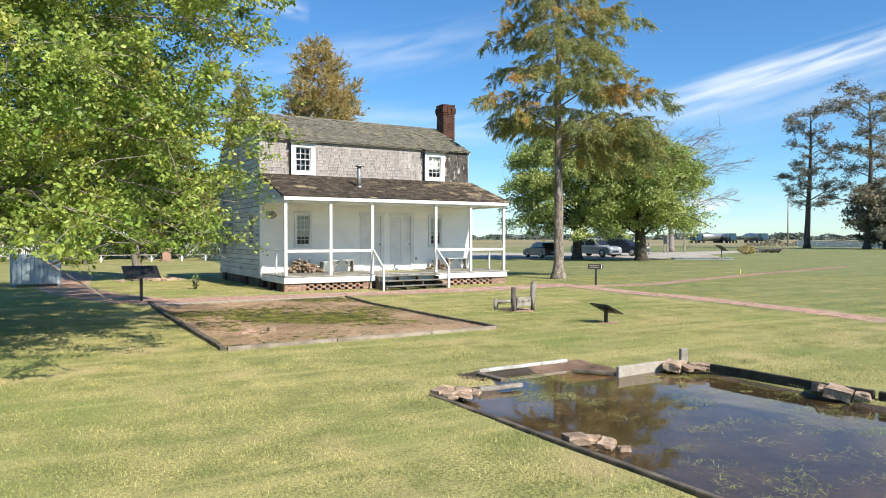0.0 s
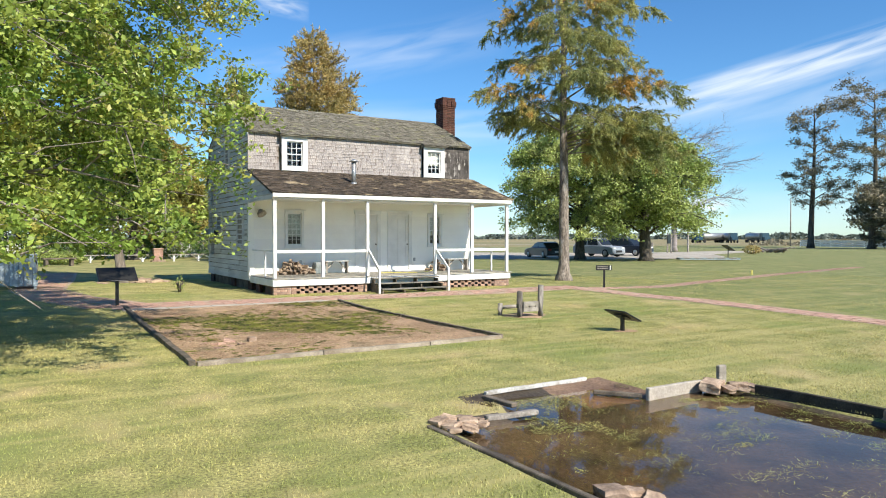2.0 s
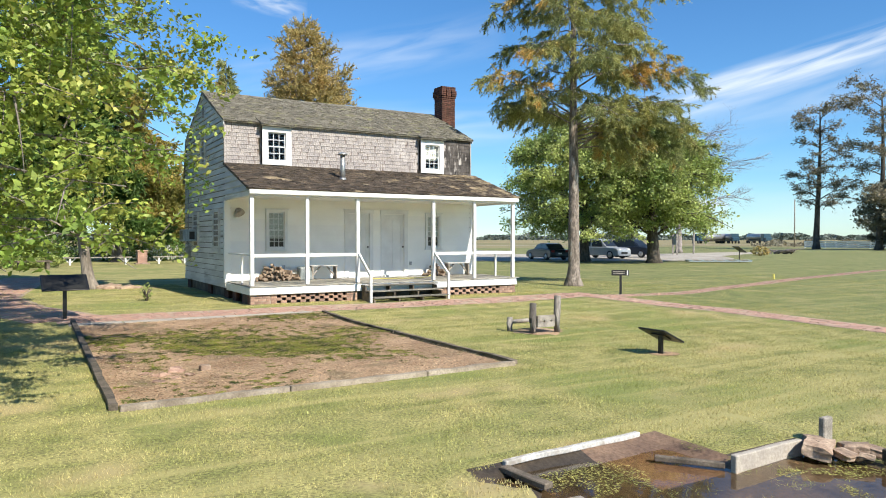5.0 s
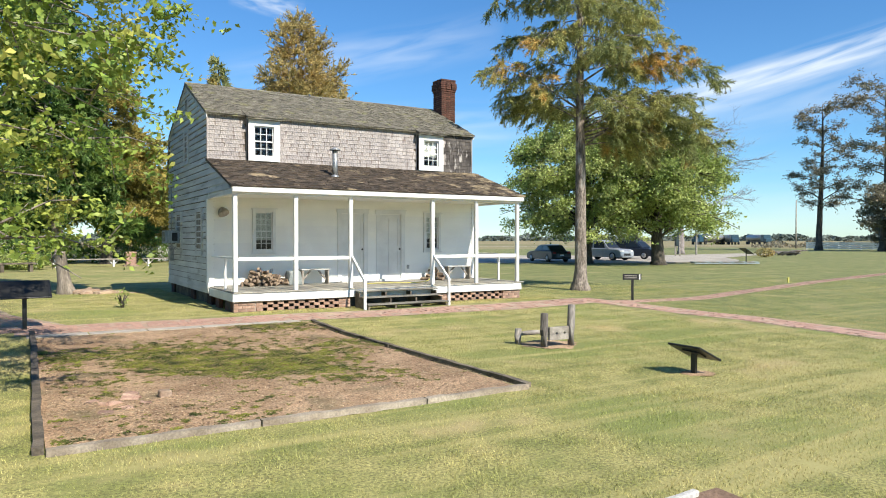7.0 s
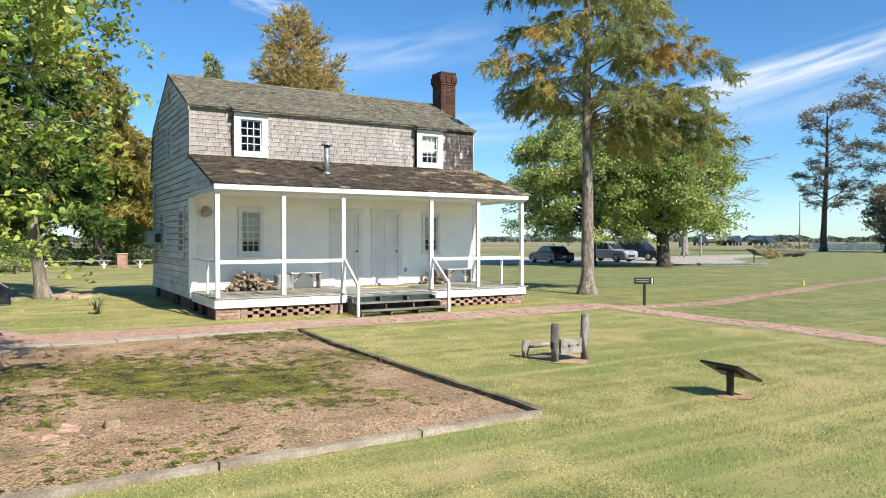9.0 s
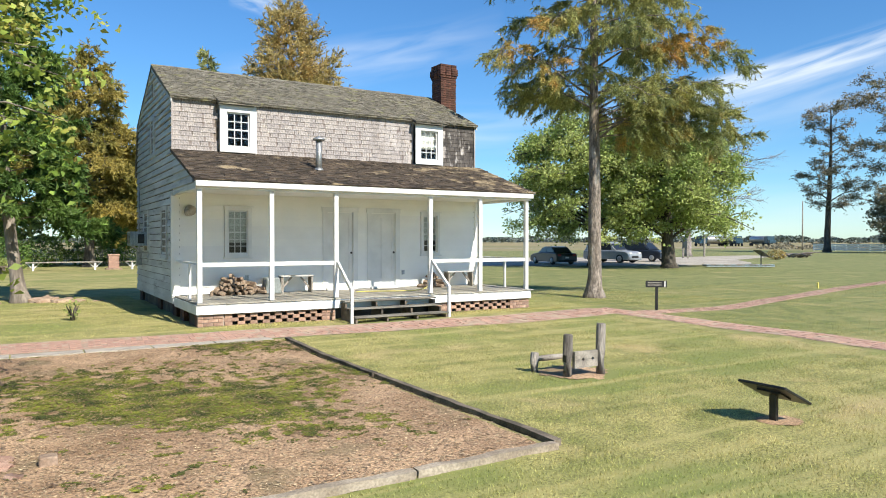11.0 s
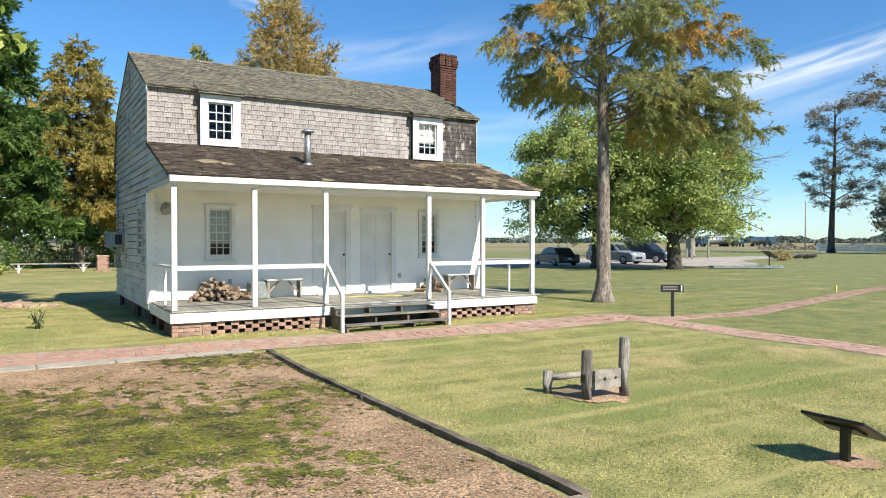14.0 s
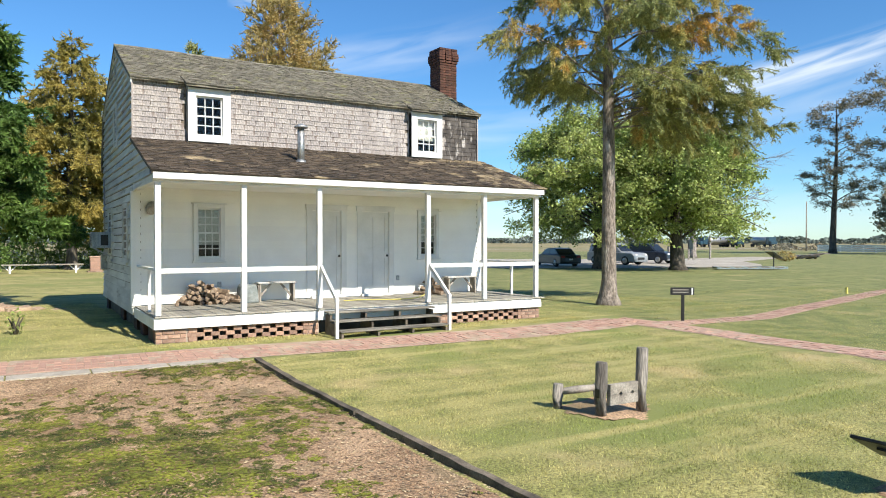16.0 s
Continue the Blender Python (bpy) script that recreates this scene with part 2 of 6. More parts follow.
def tube(bm, points, radii, sides=8, wobble=0.0, rng=None):
    """A round tube through points."""
    rings = []
    pts = [Vector(p) for p in points]
    for i, p in enumerate(pts):
        d = (pts[min(i + 1, len(pts) - 1)] - pts[max(i - 1, 0)]).normalized()
        q = d.to_track_quat("Z", "Y")
        ring = []
        for k in range(sides):
            a = 2 * math.pi * k / sides
            r = radii[i] * (1 + (rng.uniform(-wobble, wobble) if rng else 0))
            ring.append(bm.verts.new(p + q @ Vector((math.cos(a) * r, math.sin(a) * r, 0))))
        rings.append(ring)
    for r0, r1 in zip(rings, rings[1:]):
        for k in range(sides):
            bm.faces.new((r0[k], r0[(k + 1) % sides], r1[(k + 1) % sides], r1[k])).smooth = True
    bm.faces.new(rings[0][::-1]), bm.faces.new(rings[-1])


def part(name, bm, mat, parent=None, label="", bevel=0.0):
    """Links a bmesh as one mesh object, under a thing or a part."""
    me = bpy.data.meshes.new(name)
    bmesh.ops.recalc_face_normals(bm, faces=bm.faces)
    if bevel:
        bmesh.ops.bevel(bm, geom=list(bm.edges), offset=bevel, segments=1, affect="EDGES", profile=0.5)
    bm.to_mesh(me)
    bm.free()
    me.materials.append(mat)
    ob = new(name, me)
    if parent:
        ob.parent = parent
    if label:
        ob["label"] = label
    return ob


def one(name, mat, parent, *boxes, label="", bevel=0.0):
    """A part of one or more boxes."""
    bm = bmesh.new()
    for b in boxes:
        box(bm, *b)
    return part(name, bm, mat, parent, label, bevel)


def thing(name, label, category, at=(0, 0, 0), turn=0.0, group="", kind=""):
    ob = new(name)
    ob.matrix_basis = pose(*at, 0, 0, turn)
    return tagged(ob, label, category, group, kind)


def polys(name, verts, mat, parent=None):
    """A mesh of separate faces from an array: faces x corners x 3."""
    f, k, _ = verts.shape
    me = bpy.data.meshes.new(name)
    me.vertices.add(f * k)
    me.vertices.foreach_set("co", verts.reshape(-1).astype(np.float32))
    me.loops.add(f * k)
    me.loops.foreach_set("vertex_index", np.arange(f * k, dtype=np.int32))
    me.polygons.add(f)
    me.polygons.foreach_set("loop_start", np.arange(0, f * k, k, dtype=np.int32))
    me.update(calc_edges=True)
    me.materials.append(mat)
    ob = new(name, me)
    if parent:
        ob.parent = parent
    return ob


def smooth(t):
    t = min(max(t, 0.0), 1.0)
    return t * t * (3 - 2 * t)


def gz(x, y):
    """The height of the ground."""
    return 0.12 * smooth((y + 5) / 5) * (1 - smooth((x - 9) / 6))


# ---- ground ----
POND = (-2.87, 1.32, -22.0, -14.35)


def pond_depth(x, y):
    d = min((x - POND[0]) / 0.35, (POND[1] - x) / 0.6, (y - POND[2]) / 0.5, (POND[3] + 0.15 - y) / 1.5)
    notch = min(x + 1.95 + 0.12 * math.sin(y * 9), 0.25 - x, y + 15.2, -13.62 - y) / 0.3
    shore = 0.03 * noise.noise(Vector((x * 1.7, y * 1.7, 2))) + 0.035 * smooth((-0.7 - x) / 0.6)
    return max(smooth(d) * 0.34, smooth(notch) * 0.1 + (shore if notch > 0.2 else 0))


def spread(lo, hi, step, far):
    inner = list(np.arange(lo, hi + 1e-6, step))
    out, d = [], step
    while d < far:
        d *= 1.45
        out.append(d)
    return [lo - v for v in out[::-1]] + inner + [hi + v for v in out]


def ground():
    xs, ys = spread(-14, 16, 0.2, 3000), spread(-24, 14, 0.2, 3000)
    vs = []
    for y in ys:
        for x in xs:
            z = gz(x, y)
            if -14 < x < 16 and -24 < y < 14:
                z += 0.018 * noise.noise(Vector((x * 0.5, y * 0.5, 0))) + 0.008 * noise.noise(Vector((x * 2.1, y * 2.1, 3)))
                z -= pond_depth(x, y) if POND[0] < x < POND[1] and POND[2] < y < -13.5 else 0
            vs.append((x, y, z))
    n = len(xs)
    fs = [(j * n + i, j * n + i + 1, (j + 1) * n + i + 1, (j + 1) * n + i) for j in range(len(ys) - 1) for i in range(n - 1)]
    me = bpy.data.meshes.new("ground")
    me.from_pydata(vs, [], fs)
    me.materials.append(GRASS), me.materials.append(MUD), me.materials.append(FIELD), me.materials.append(WET_SOIL), me.materials.append(LUSH_GRASS)
    for p in me.polygons:
        c = p.center
        p.use_smooth = True
        notch = -1.75 < c.x < 0.2 and -14.6 < c.y < -13.58
        if notch or (POND[0] - 0.05 < c.x < POND[1] + 0.05 and POND[2] < c.y < -13.55 and pond_depth(c.x, c.y) > 0.02):
            p.material_index = 3 if notch and c.x > -0.75 else 1
        elif c.x * 0.515 + c.y * 0.857 > 130:
            p.material_index = 2
        elif c.x > 10.5:
            p.material_index = 4
    return tagged(new("ground", me), "mown yellow-green lawn with dry patches", "lawn", kind="structure")


ground()


def sheet(name, outline_in, mat, label, category, lift=0.012, step=0.2, bounds=(-5, 2, -11, -1)):
    """A sheet that follows the ground inside an outline test."""
    bm = bmesh.new()
    x0, x1, y0, y1 = bounds
    nx, ny = int((x1 - x0) / step), int((y1 - y0) / step)
    grid = {}
    for j in range(ny + 1):
        for i in range(nx + 1):
            x, y = x0 + i * step, y0 + j * step
            if outline_in(x, y):
                z = gz(x, y) + lift + 0.018 * noise.noise(Vector((x * 0.5, y * 0.5, 0))) + 0.008 * noise.noise(Vector((x * 2.1, y * 2.1, 3)))
                z += 0.012 * noise.noise(Vector((x * 3, y * 3, 9)))
                grid[i, j] = bm.verts.new((x, y, z))
    for (i, j) in list(grid):
        q = [grid.get(k) for k in ((i, j), (i + 1, j), (i + 1, j + 1), (i, j + 1))]
        if all(q):
            bm.faces.new(q).smooth = True
    ob = part(name, bm, mat)
    return tagged(ob, label, category, kind="structure")


sheet("dirt_plot", lambda x, y: True, DIRT, "bare brown soil with moss inside a log border", "soil plot", 0.03, 0.15, (-4.2, 1.15, -9.95, -2.2))


# ---- house ----
house = thing("house", "white clapboard farmhouse with grey shingled gambrel roof and open front porch", "house", (0, 0, 0))
HX, HF, HB = 8.55, 2.43, 8.4
GAMBREL = [(HF, 0.5), (HF, 3.98), (2.62, 4.0), (2.62, 5.36), (5.3, 6.6), (7.98, 5.36), (8.4, 3.9), (HB, 0.5)]
LOWER_WINDOWS = [(1.225, 1.745, 1.60, 2.68), (6.70, 7.18, 1.60, 2.64)]
DOORS = [(3.80, 4.57, 0.68, 2.66), (5.07, 5.84, 0.68, 2.66)]


def front_wall():
    """The porch wall with its openings, in stacked pieces."""
    holes = sorted([(a, b, c, d) for a, b, c, d in LOWER_WINDOWS] + DOORS)
    bm = bmesh.new()
    x = 0.0
    for a, b, c, d in holes:
        box(bm, x, a, HF + 0.02, HF + 0.14, 0.5, 3.98)
        box(bm, a, b, HF + 0.02, HF + 0.14, d, 3.98)
        box(bm, a, b, HF + 0.02, HF + 0.14, 0.5, c)
        x = b
    box(bm, x, HX, HF + 0.02, HF + 0.14, 0.5, 3.98)
    part("wall", bm, PORCH_SIDING, house, "white painted porch wall")
    z, step = 0.64, 0.165
    while z < 3.3:
        top = min(z + step + 0.015, 3.4)
        cuts = [(0.02, HX - 0.1)]
        for a, b, c, d in holes:
            if z < d + 0.06 and top > c - 0.06:
                cuts = [s for lo, hi in cuts for s in ((lo, min(hi, a - 0.08)), (max(lo, b + 0.08), hi)) if s[1] - s[0] > 0.05]
        for lo, hi in cuts:
            bm = bmesh.new()
            prism(bm, [(HF - 0.014, z), (HF + 0.016, z), (HF + 0.016, top), (HF + 0.006, top)], "x", lo, hi)
            part("clapboard", bm, PORCH_SIDING, house)
        z += step


front_wall()


def gable(x, out, mat, boards):
    """An end wall at x, boarded towards out (-1 or 1)."""
    bm = bmesh.new()
    prism(bm, GAMBREL, "x", x, x - out * 0.12)
    part("wall", bm, DARK_WOOD, house, "dark sheathing whose gaps draw shadow and dirt lines between clapboards")
    bm = bmesh.new()
    prism(bm, [(0.12, 3.12), (HF, 3.12), (HF, 3.96)], "x", x, x - out * 0.1)
    part("wall", bm, mat, house, "boarded porch gable")

    def ends(z):
        if z < 3.1:
            y0 = HF
        elif z < 4.02:
            y0 = max(0.12, 0.05 + (z - 3.18) / 0.333)
        elif z < 5.36:
            y0 = 2.62
        else:
            y0 = 2.62 + (z - 5.36) / 0.463
        y1 = HB if z < 3.9 else (8.4 - (z - 3.9) * 0.29 if z < 5.36 else 7.98 - (z - 5.36) / 0.463)
        return y0, y1
    # Gaps show the dark sheathing, drawing the boards' shadow lines and dirt.
    z, step = 0.56, 0.172
    rng = random.Random(3)
    while boards and z < 6.45:
        (a0, a1), (b0, b1) = ends(z), ends(min(z + step, 6.55))
        bm = bmesh.new()
        s = out * rng.uniform(0.034, 0.05)
        t = out * 0.01
        lean = rng.uniform(-0.006, 0.006)
        ps = [(x + s, a0, z + lean), (x + s, a1, z - lean), (x + t, b1, z + step - 0.022), (x + t, b0, z + step - 0.022)]
        v = [bm.verts.new(p) for p in ps] + [bm.verts.new((x, p[1], p[2])) for p in ps]
        for f in ((0, 1, 2, 3), (0, 4, 5, 1), (1, 5, 6, 2), (2, 6, 7, 3), (3, 7, 4, 0)):
            bm.faces.new([v[i] for i in f])
        part("clapboard", bm, mat, house)
        z += step


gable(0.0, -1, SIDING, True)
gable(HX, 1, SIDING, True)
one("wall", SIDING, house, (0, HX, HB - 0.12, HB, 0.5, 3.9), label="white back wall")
one("floor", DARK_ROOM, house, (0.1, HX - 0.1, HF + 0.1, HB - 0.1, 0.5, 0.62), label="interior floor")
one("inner_ceiling", DARK_ROOM, house, (0.1, HX - 0.1, HF + 0.12, HB - 0.1, 3.7, 3.76))
one("partition", DARK_ROOM, house, (0.1, HX - 0.1, 4.6, 4.7, 0.62, 3.7), (0.1, HX - 0.1, 4.6, 4.7, 3.76, 5.6))
for x in (-0.028, HX - 0.11):
    one("corner_board", PORCH_SIDING, house, (x, x + 0.13, HF - 0.03, HF + 0.0, 0.6, 3.15))
one("corner_board", SIDING, house, (-0.075, -0.03, HF - 0.032, HF + 0.11, 0.58, 3.05))
one("corner_board", PORCH_SIDING, house, (-0.078, 0.105, HF - 0.05, HF - 0.002, 0.63, 2.98))
one("sill_board", SIDING, house, (-0.04, 0.0, HF, HB, 0.44, 0.58))
# brick piers, and dark boards standing in for the shaded underside
for y in (HF, 4.6, 7.8):
    one("pier", CHIM_BRICK, house, (0.04, 0.3, y, y + 0.5, 0.0, 0.5), label="dark brick pier")
one("foundation_screen", DARK_WOOD, house, (0.1, 0.14, HF + 0.5, 7.8, 0.02, 0.5), (0.3, HX, HB - 0.2, HB - 0.1, 0, 0.5), (HX - 0.1, HX, HF, HB - 0.2, 0, 0.5), label="dark boards standing in for crawlspace shade")


def shingle_row(rng, length, lo=0.09, hi=0.2):
    x = 0.0
    while x < length - 0.02:
        w = min(rng.uniform(lo, hi), length - x)
        yield x, w
        x += w


SHAKE_MESHES = {}


def shake_mesh(w):
    """One wall shingle, tapered, butt at the bottom."""
    if w not in SHAKE_MESHES:
        bm = bmesh.new()
        prism(bm, [(-0.022, 0), (0.0, 0), (0.0, 0.15), (-0.006, 0.15)], "x", 0.0012, w - 0.0012)
        me = bpy.data.meshes.new("shingle")
        bmesh.ops.recalc_face_normals(bm, faces=bm.faces)
        bm.to_mesh(me)
        bm.free()
        me.materials.append(SHAKE)
        SHAKE_MESHES[w] = me
    return SHAKE_MESHES[w]


UPPER_WINDOWS = [(1.06, 1.96, 4.09, 5.24), (6.47, 7.37, 4.09, 5.22)]


def shingled_wall():
    one("upper_wall", DARK_WOOD, house, *[(a, b, 2.625, 2.70, 4.0, 5.4) for a, b in ((0.0, 1.2), (1.82, 6.6), (7.22, HX))],
        *[(a, b, 2.625, 2.70, 4.0, 4.2) for a, b in ((1.2, 1.82), (6.6, 7.22))], *[(a, b, 2.625, 2.70, 5.12, 5.4) for a, b in ((1.2, 1.82), (6.6, 7.22))],
        label="wall behind grey shingles")
    rng = random.Random(11)
    count, rest, dark_end = 0, bmesh.new(), bmesh.new()
    course = 0.114
    for k in range(11):
        z = 4.10 + k * course
        for x, w in shingle_row(rng, HX - 0.02, 0.1, 0.26):
            if any(a - 0.02 < x + w / 2 < b + 0.02 and z < d for a, b, c, d in UPPER_WINDOWS):
                continue
            w = round(w / 0.02) * 0.02
            if w < 0.03:
                continue
            zz, yy = z + rng.uniform(-0.006, 0.006), 2.622 - rng.uniform(0, 0.004)
            if x < 5.0 and count < 300:
                ob = new("shingle", shake_mesh(w))
                ob.parent = house
                ob.matrix_basis = pose(x, yy, zz, 0, rng.uniform(-0.5, 0.5), 0)
                count += 1
            else:
                prism(dark_end if x > 7.4 else rest, [(yy - 0.022, zz), (yy, zz), (yy, zz + 0.15), (yy - 0.006, zz + 0.15)], "x", x + 0.0012, x + w - 0.0012)
    ob = part("shingles", rest, SHAKE, house, "weathered grey wall shingles")
    ob["kind"] = "stuff"
    ob = part("shingles", dark_end, SHAKE_DARK, house, "dark mottled wall shingles")
    ob["kind"] = "stuff"


def roof_shingles(name, x0, x1, y0, z0, y1, z1, course, mat, label, seed, jut=0.02):
    """Overlapping shingles on a slope that rises from y0, z0 to y1, z1."""
    rng = random.Random(seed)
    run = Vector((0, y1 - y0, z1 - z0))
    length = run.length
    u = run.normalized()
    nrm = Vector((0, -u.z, u.y)) if y1 > y0 else Vector((0, u.z, -u.y))
    quads = []
    rows = int(length / course)
    for k in range(rows + 1):
        s0 = min(k * course, length - 0.05)
        for x, w in shingle_row(rng, x1 - x0, 0.08, 0.19):
            s = s0 + rng.uniform(-0.012, 0.012)
            e = min(s + course * 1.7, length)
            h = jut * rng.uniform(0.7, 1.7)
            a, b = x0 + x + 0.003, x0 + x + w - 0.002
            base, top = Vector((0, y0, z0)) + u * s, Vector((0, y0, z0)) + u * e
            p = [(a, base + nrm * 0.001), (b, base + nrm * 0.001), (b, base + nrm * h), (a, base + nrm * h), (b, top + nrm * 0.002), (a, top + nrm * 0.002)]
            v = [Vector((xx, q.y, q.z)) for xx, q in p]
            quads += [[v[0], v[1], v[2], v[3]], [v[3], v[2], v[4], v[5]], [v[0], v[3], v[5], v[0].lerp(v[5], 0.5)], [v[2], v[1], v[1].lerp(v[4], 0.5), v[4]]]
    ob = polys(name, np.array([[tuple(c) for c in q] for q in quads]), mat, house)
    ob["label"], ob["kind"] = label, "stuff"
    return ob


def roof():
    bm = bmesh.new()
    x0, x1 = -0.07, HX + 0.08
    prism(bm, [(2.50, 5.34), (2.50, 5.30), (5.3, 6.56), (8.08, 5.28), (8.08, 5.34), (5.3, 6.64)], "x", x0, x1)
    part("roof", bm, ROOF, house, "mossy upper roof boards")
    bm = bmesh.new()
    prism(bm, [(8.0, 5.34), (8.5, 3.86), (8.56, 3.88), (8.06, 5.38)], "x", x0, x1)
    part("roof", bm, ROOF, house, "steep rear roof slope")
    roof_shingles("shingles", x0, x1, 2.48, 5.335, 5.3, 6.645, 0.13, ROOF, "mossy grey-green roof shingles", 21)
    roof_shingles("shingles", x0, x1, 8.1, 5.345, 5.3, 6.645, 0.26, ROOF, "rear roof shingles", 22)
    bm = bmesh.new()
    prism(bm, [(-0.10, 3.14), (-0.10, 3.19), (2.64, 4.10), (2.64, 4.04)], "x", -0.05, HX + 0.17)
    part("porch_roof", bm, DARK_WOOD, house, "porch roof boards")
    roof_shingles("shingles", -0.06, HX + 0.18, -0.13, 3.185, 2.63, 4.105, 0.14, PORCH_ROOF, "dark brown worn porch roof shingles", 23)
    rng = random.Random(5)
    bm = bmesh.new()
    for x, w in shingle_row(rng, HX + 0.15, 0.18, 0.4):
        a, b = x0 + x, x0 + x + w - 0.004
        prism(bm, [(5.2, 6.615), (5.3, 6.672 + rng.uniform(0, 0.012)), (5.4, 6.615), (5.3, 6.64)], "x", a, b)
    part("ridge_cap", bm, ROOF, house, "ridge shingles")
    for x in (-0.055, HX + 0.03):
        bm = bmesh.new()
        prism(bm, [(2.52, 5.22), (2.52, 5.32), (5.3, 6.6), (8.06, 5.3), (8.06, 5.2), (5.3, 6.5)], "x", x, x + 0.025)
        part("rake_board", bm, SIDING, house)


shingled_wall()
roof()
for x in (-0.03, HX - 0.002):
    one("corner_board", SHAKE, house, (x, x + 0.03, 2.575, 2.65, 4.06, 5.36))


def sash_window(w, h, rows, cols, mats=WHITE, blind=0.0, casing=0.1, depth=0.06, sill=True):
    """A window facing -y with its lower left outer corner at the origin."""
    win = new("window")
    c = casing
    bm = bmesh.new()
    box(bm, 0, c, -0.035, depth, 0, h)
    box(bm, w - c, w, -0.035, depth, 0, h)
    box(bm, c, w - c, -0.035, depth, h - c, h)
    box(bm, c, w - c, -0.035, depth, 0, c * 0.8)
    part("window_frame", bm, mats, win, bevel=0.004)
    bm = bmesh.new()
    iw, ih, b = w - 2 * c, h - c - c * 0.8, 0.032
    z0 = c * 0.8
    mid = z0 + ih / 2
    for (a, d), y in (((z0, mid + b / 2), 0.01), ((mid - b / 2, h - c), 0.03)):
        sash = bmesh.new()
        box(sash, c, c + b, y, y + 0.02, a, d)
        box(sash, w - c - b, w - c, y, y + 0.02, a, d)
        box(sash, c + b, w - c - b, y, y + 0.02, a, a + b)
        box(sash, c + b, w - c - b, y, y + 0.02, d - b, d)
        for k in range(1, cols):
            x = c + b + (iw - 2 * b) * k / cols
            box(sash, x - 0.009, x + 0.009, y + 0.003, y + 0.018, a + b, d - b)
        for k in range(1, rows):
            z = a + b + (d - a - 2 * b) * k / rows
            box(sash, c + b, w - c - b, y + 0.004, y + 0.017, z - 0.009, z + 0.009)
        s = part("sash", sash, mats, win)
        for i in range(cols):
            for k in range(rows):
                xa, xb = c + b + (iw - 2 * b) * i / cols, c + b + (iw - 2 * b) * (i + 1) / cols
                za, zb = a + b + (d - a - 2 * b) * k / rows, a + b + (d - a - 2 * b) * (k + 1) / rows
                g = one("pane", GLASS, s, (xa, xb, y + 0.0085, y + 0.0125, za, zb))
                g.visible_shadow = False
    bm.free()
    if blind:
        one("blind", BLIND, win, (c + 0.01, w - c - 0.01, depth + 0.01, depth + 0.02, z0 + ih * (1 - blind), h - c), label="lowered pale blind")
    if sill:
        one("window_sill", mats, win, (-0.03, w + 0.03, -0.07, 0.02, -0.04, 0.0), bevel=0.005)
    return win


for (a, b, c, d), bl in zip(LOWER_WINDOWS, (0.74, 0.66)):
    w = sash_window(b - a + 0.14, d - c + 0.14, 3, 3, blind=bl, casing=0.085)
    w.parent, w.matrix_basis = house, pose(a - 0.07, HF - 0.005, c - 0.07)
    one("drip_cap", WHITE, w, (-0.04, b - a + 0.18, -0.08, -0.03, d - c + 0.14, d - c + 0.165))
for i, ((a, b, c, d), bl) in enumerate(zip(UPPER_WINDOWS, (0.0, 0.62))):
    w = sash_window(b - a, d - c, 2, 3, blind=bl, casing=0.17, depth=0.12, sill=False)
    w.parent, w.matrix_basis = house, pose(a, 2.46, c)
    bm = bmesh.new()
    for x in (a, b - 0.02):
        prism(bm, [(2.46, c - 0.02), (2.64, c + 0.02), (2.64, d + 0.1), (2.46, d)], "x", x, x + 0.02)
        part("dormer_cheek", bm, WHITE, house)
        bm = bmesh.new()
    prism(bm, [(2.30, d + 0.0), (2.30, d + 0.04), (2.98, 5.555), (2.98, 5.50)], "x", a - 0.06, b + 0.06)
    part("dormer_roof", bm, ROOF, house)
    roof_shingles("shingles", a - 0.07, b + 0.07, 2.28, d + 0.045, 2.98, 5.572, 0.13, ROOF, "dormer shingles", 31 + i)


def panel_door(a, b, c, d):
    door = new("door")
    door.parent = house
    one("door_leaf", WHITE, door, (a + 0.02, b - 0.02, HF + 0.045, HF + 0.085, c, d))
    w = b - a - 0.04
    bm = bmesh.new()
    for x0, x1 in ((0, 0.1), (w / 2 - 0.05, w / 2 + 0.05), (w - 0.1, w)):
        box(bm, a + 0.02 + x0, a + 0.02 + x1, HF + 0.03, HF + 0.045, c, d)
    for z0, z1 in ((c, c + 0.2), (c + 0.86, c + 1.0), (d - 0.12, d)):
        box(bm, a + 0.12, a + 0.02 + w / 2 - 0.05, HF + 0.031, HF + 0.045, z0, z1)
        box(bm, a + 0.02 + w / 2 + 0.05, b - 0.12, HF + 0.031, HF + 0.045, z0, z1)
    part("door_panelling", bm, WHITE, door)
    bm = bmesh.new()
    box(bm, a - 0.11, a + 0.02, HF - 0.03, HF + 0.09, c - 0.05, d + 0.02)
    box(bm, b - 0.02, b + 0.11, HF - 0.03, HF + 0.09, c - 0.05, d + 0.02)
    box(bm, a - 0.13, b + 0.13, HF - 0.035, HF + 0.09, d + 0.02, d + 0.13)
    box(bm, a - 0.15, b + 0.15, HF - 0.06, HF + 0.02, d + 0.13, d + 0.15)
    part("door_frame", bm, WHITE, door)
    one("threshold", WHITE, door, (a - 0.02, b + 0.02, HF - 0.12, HF + 0.09, 0.622, c))
    bm = bmesh.new()
    bmesh.ops.create_uvsphere(bm, u_segments=10, v_segments=8, radius=0.03, matrix=pose(b - 0.07, HF - 0.01, c + 0.92))
    tube(bm, [(b - 0.07, HF + 0.03, c + 0.92), (b - 0.07, HF - 0.0, c + 0.92)], [0.012, 0.012], 8)
    part("door_knob", bm, BLACK, door, "dark round door knob")


for d in DOORS:
    panel_door(*d)


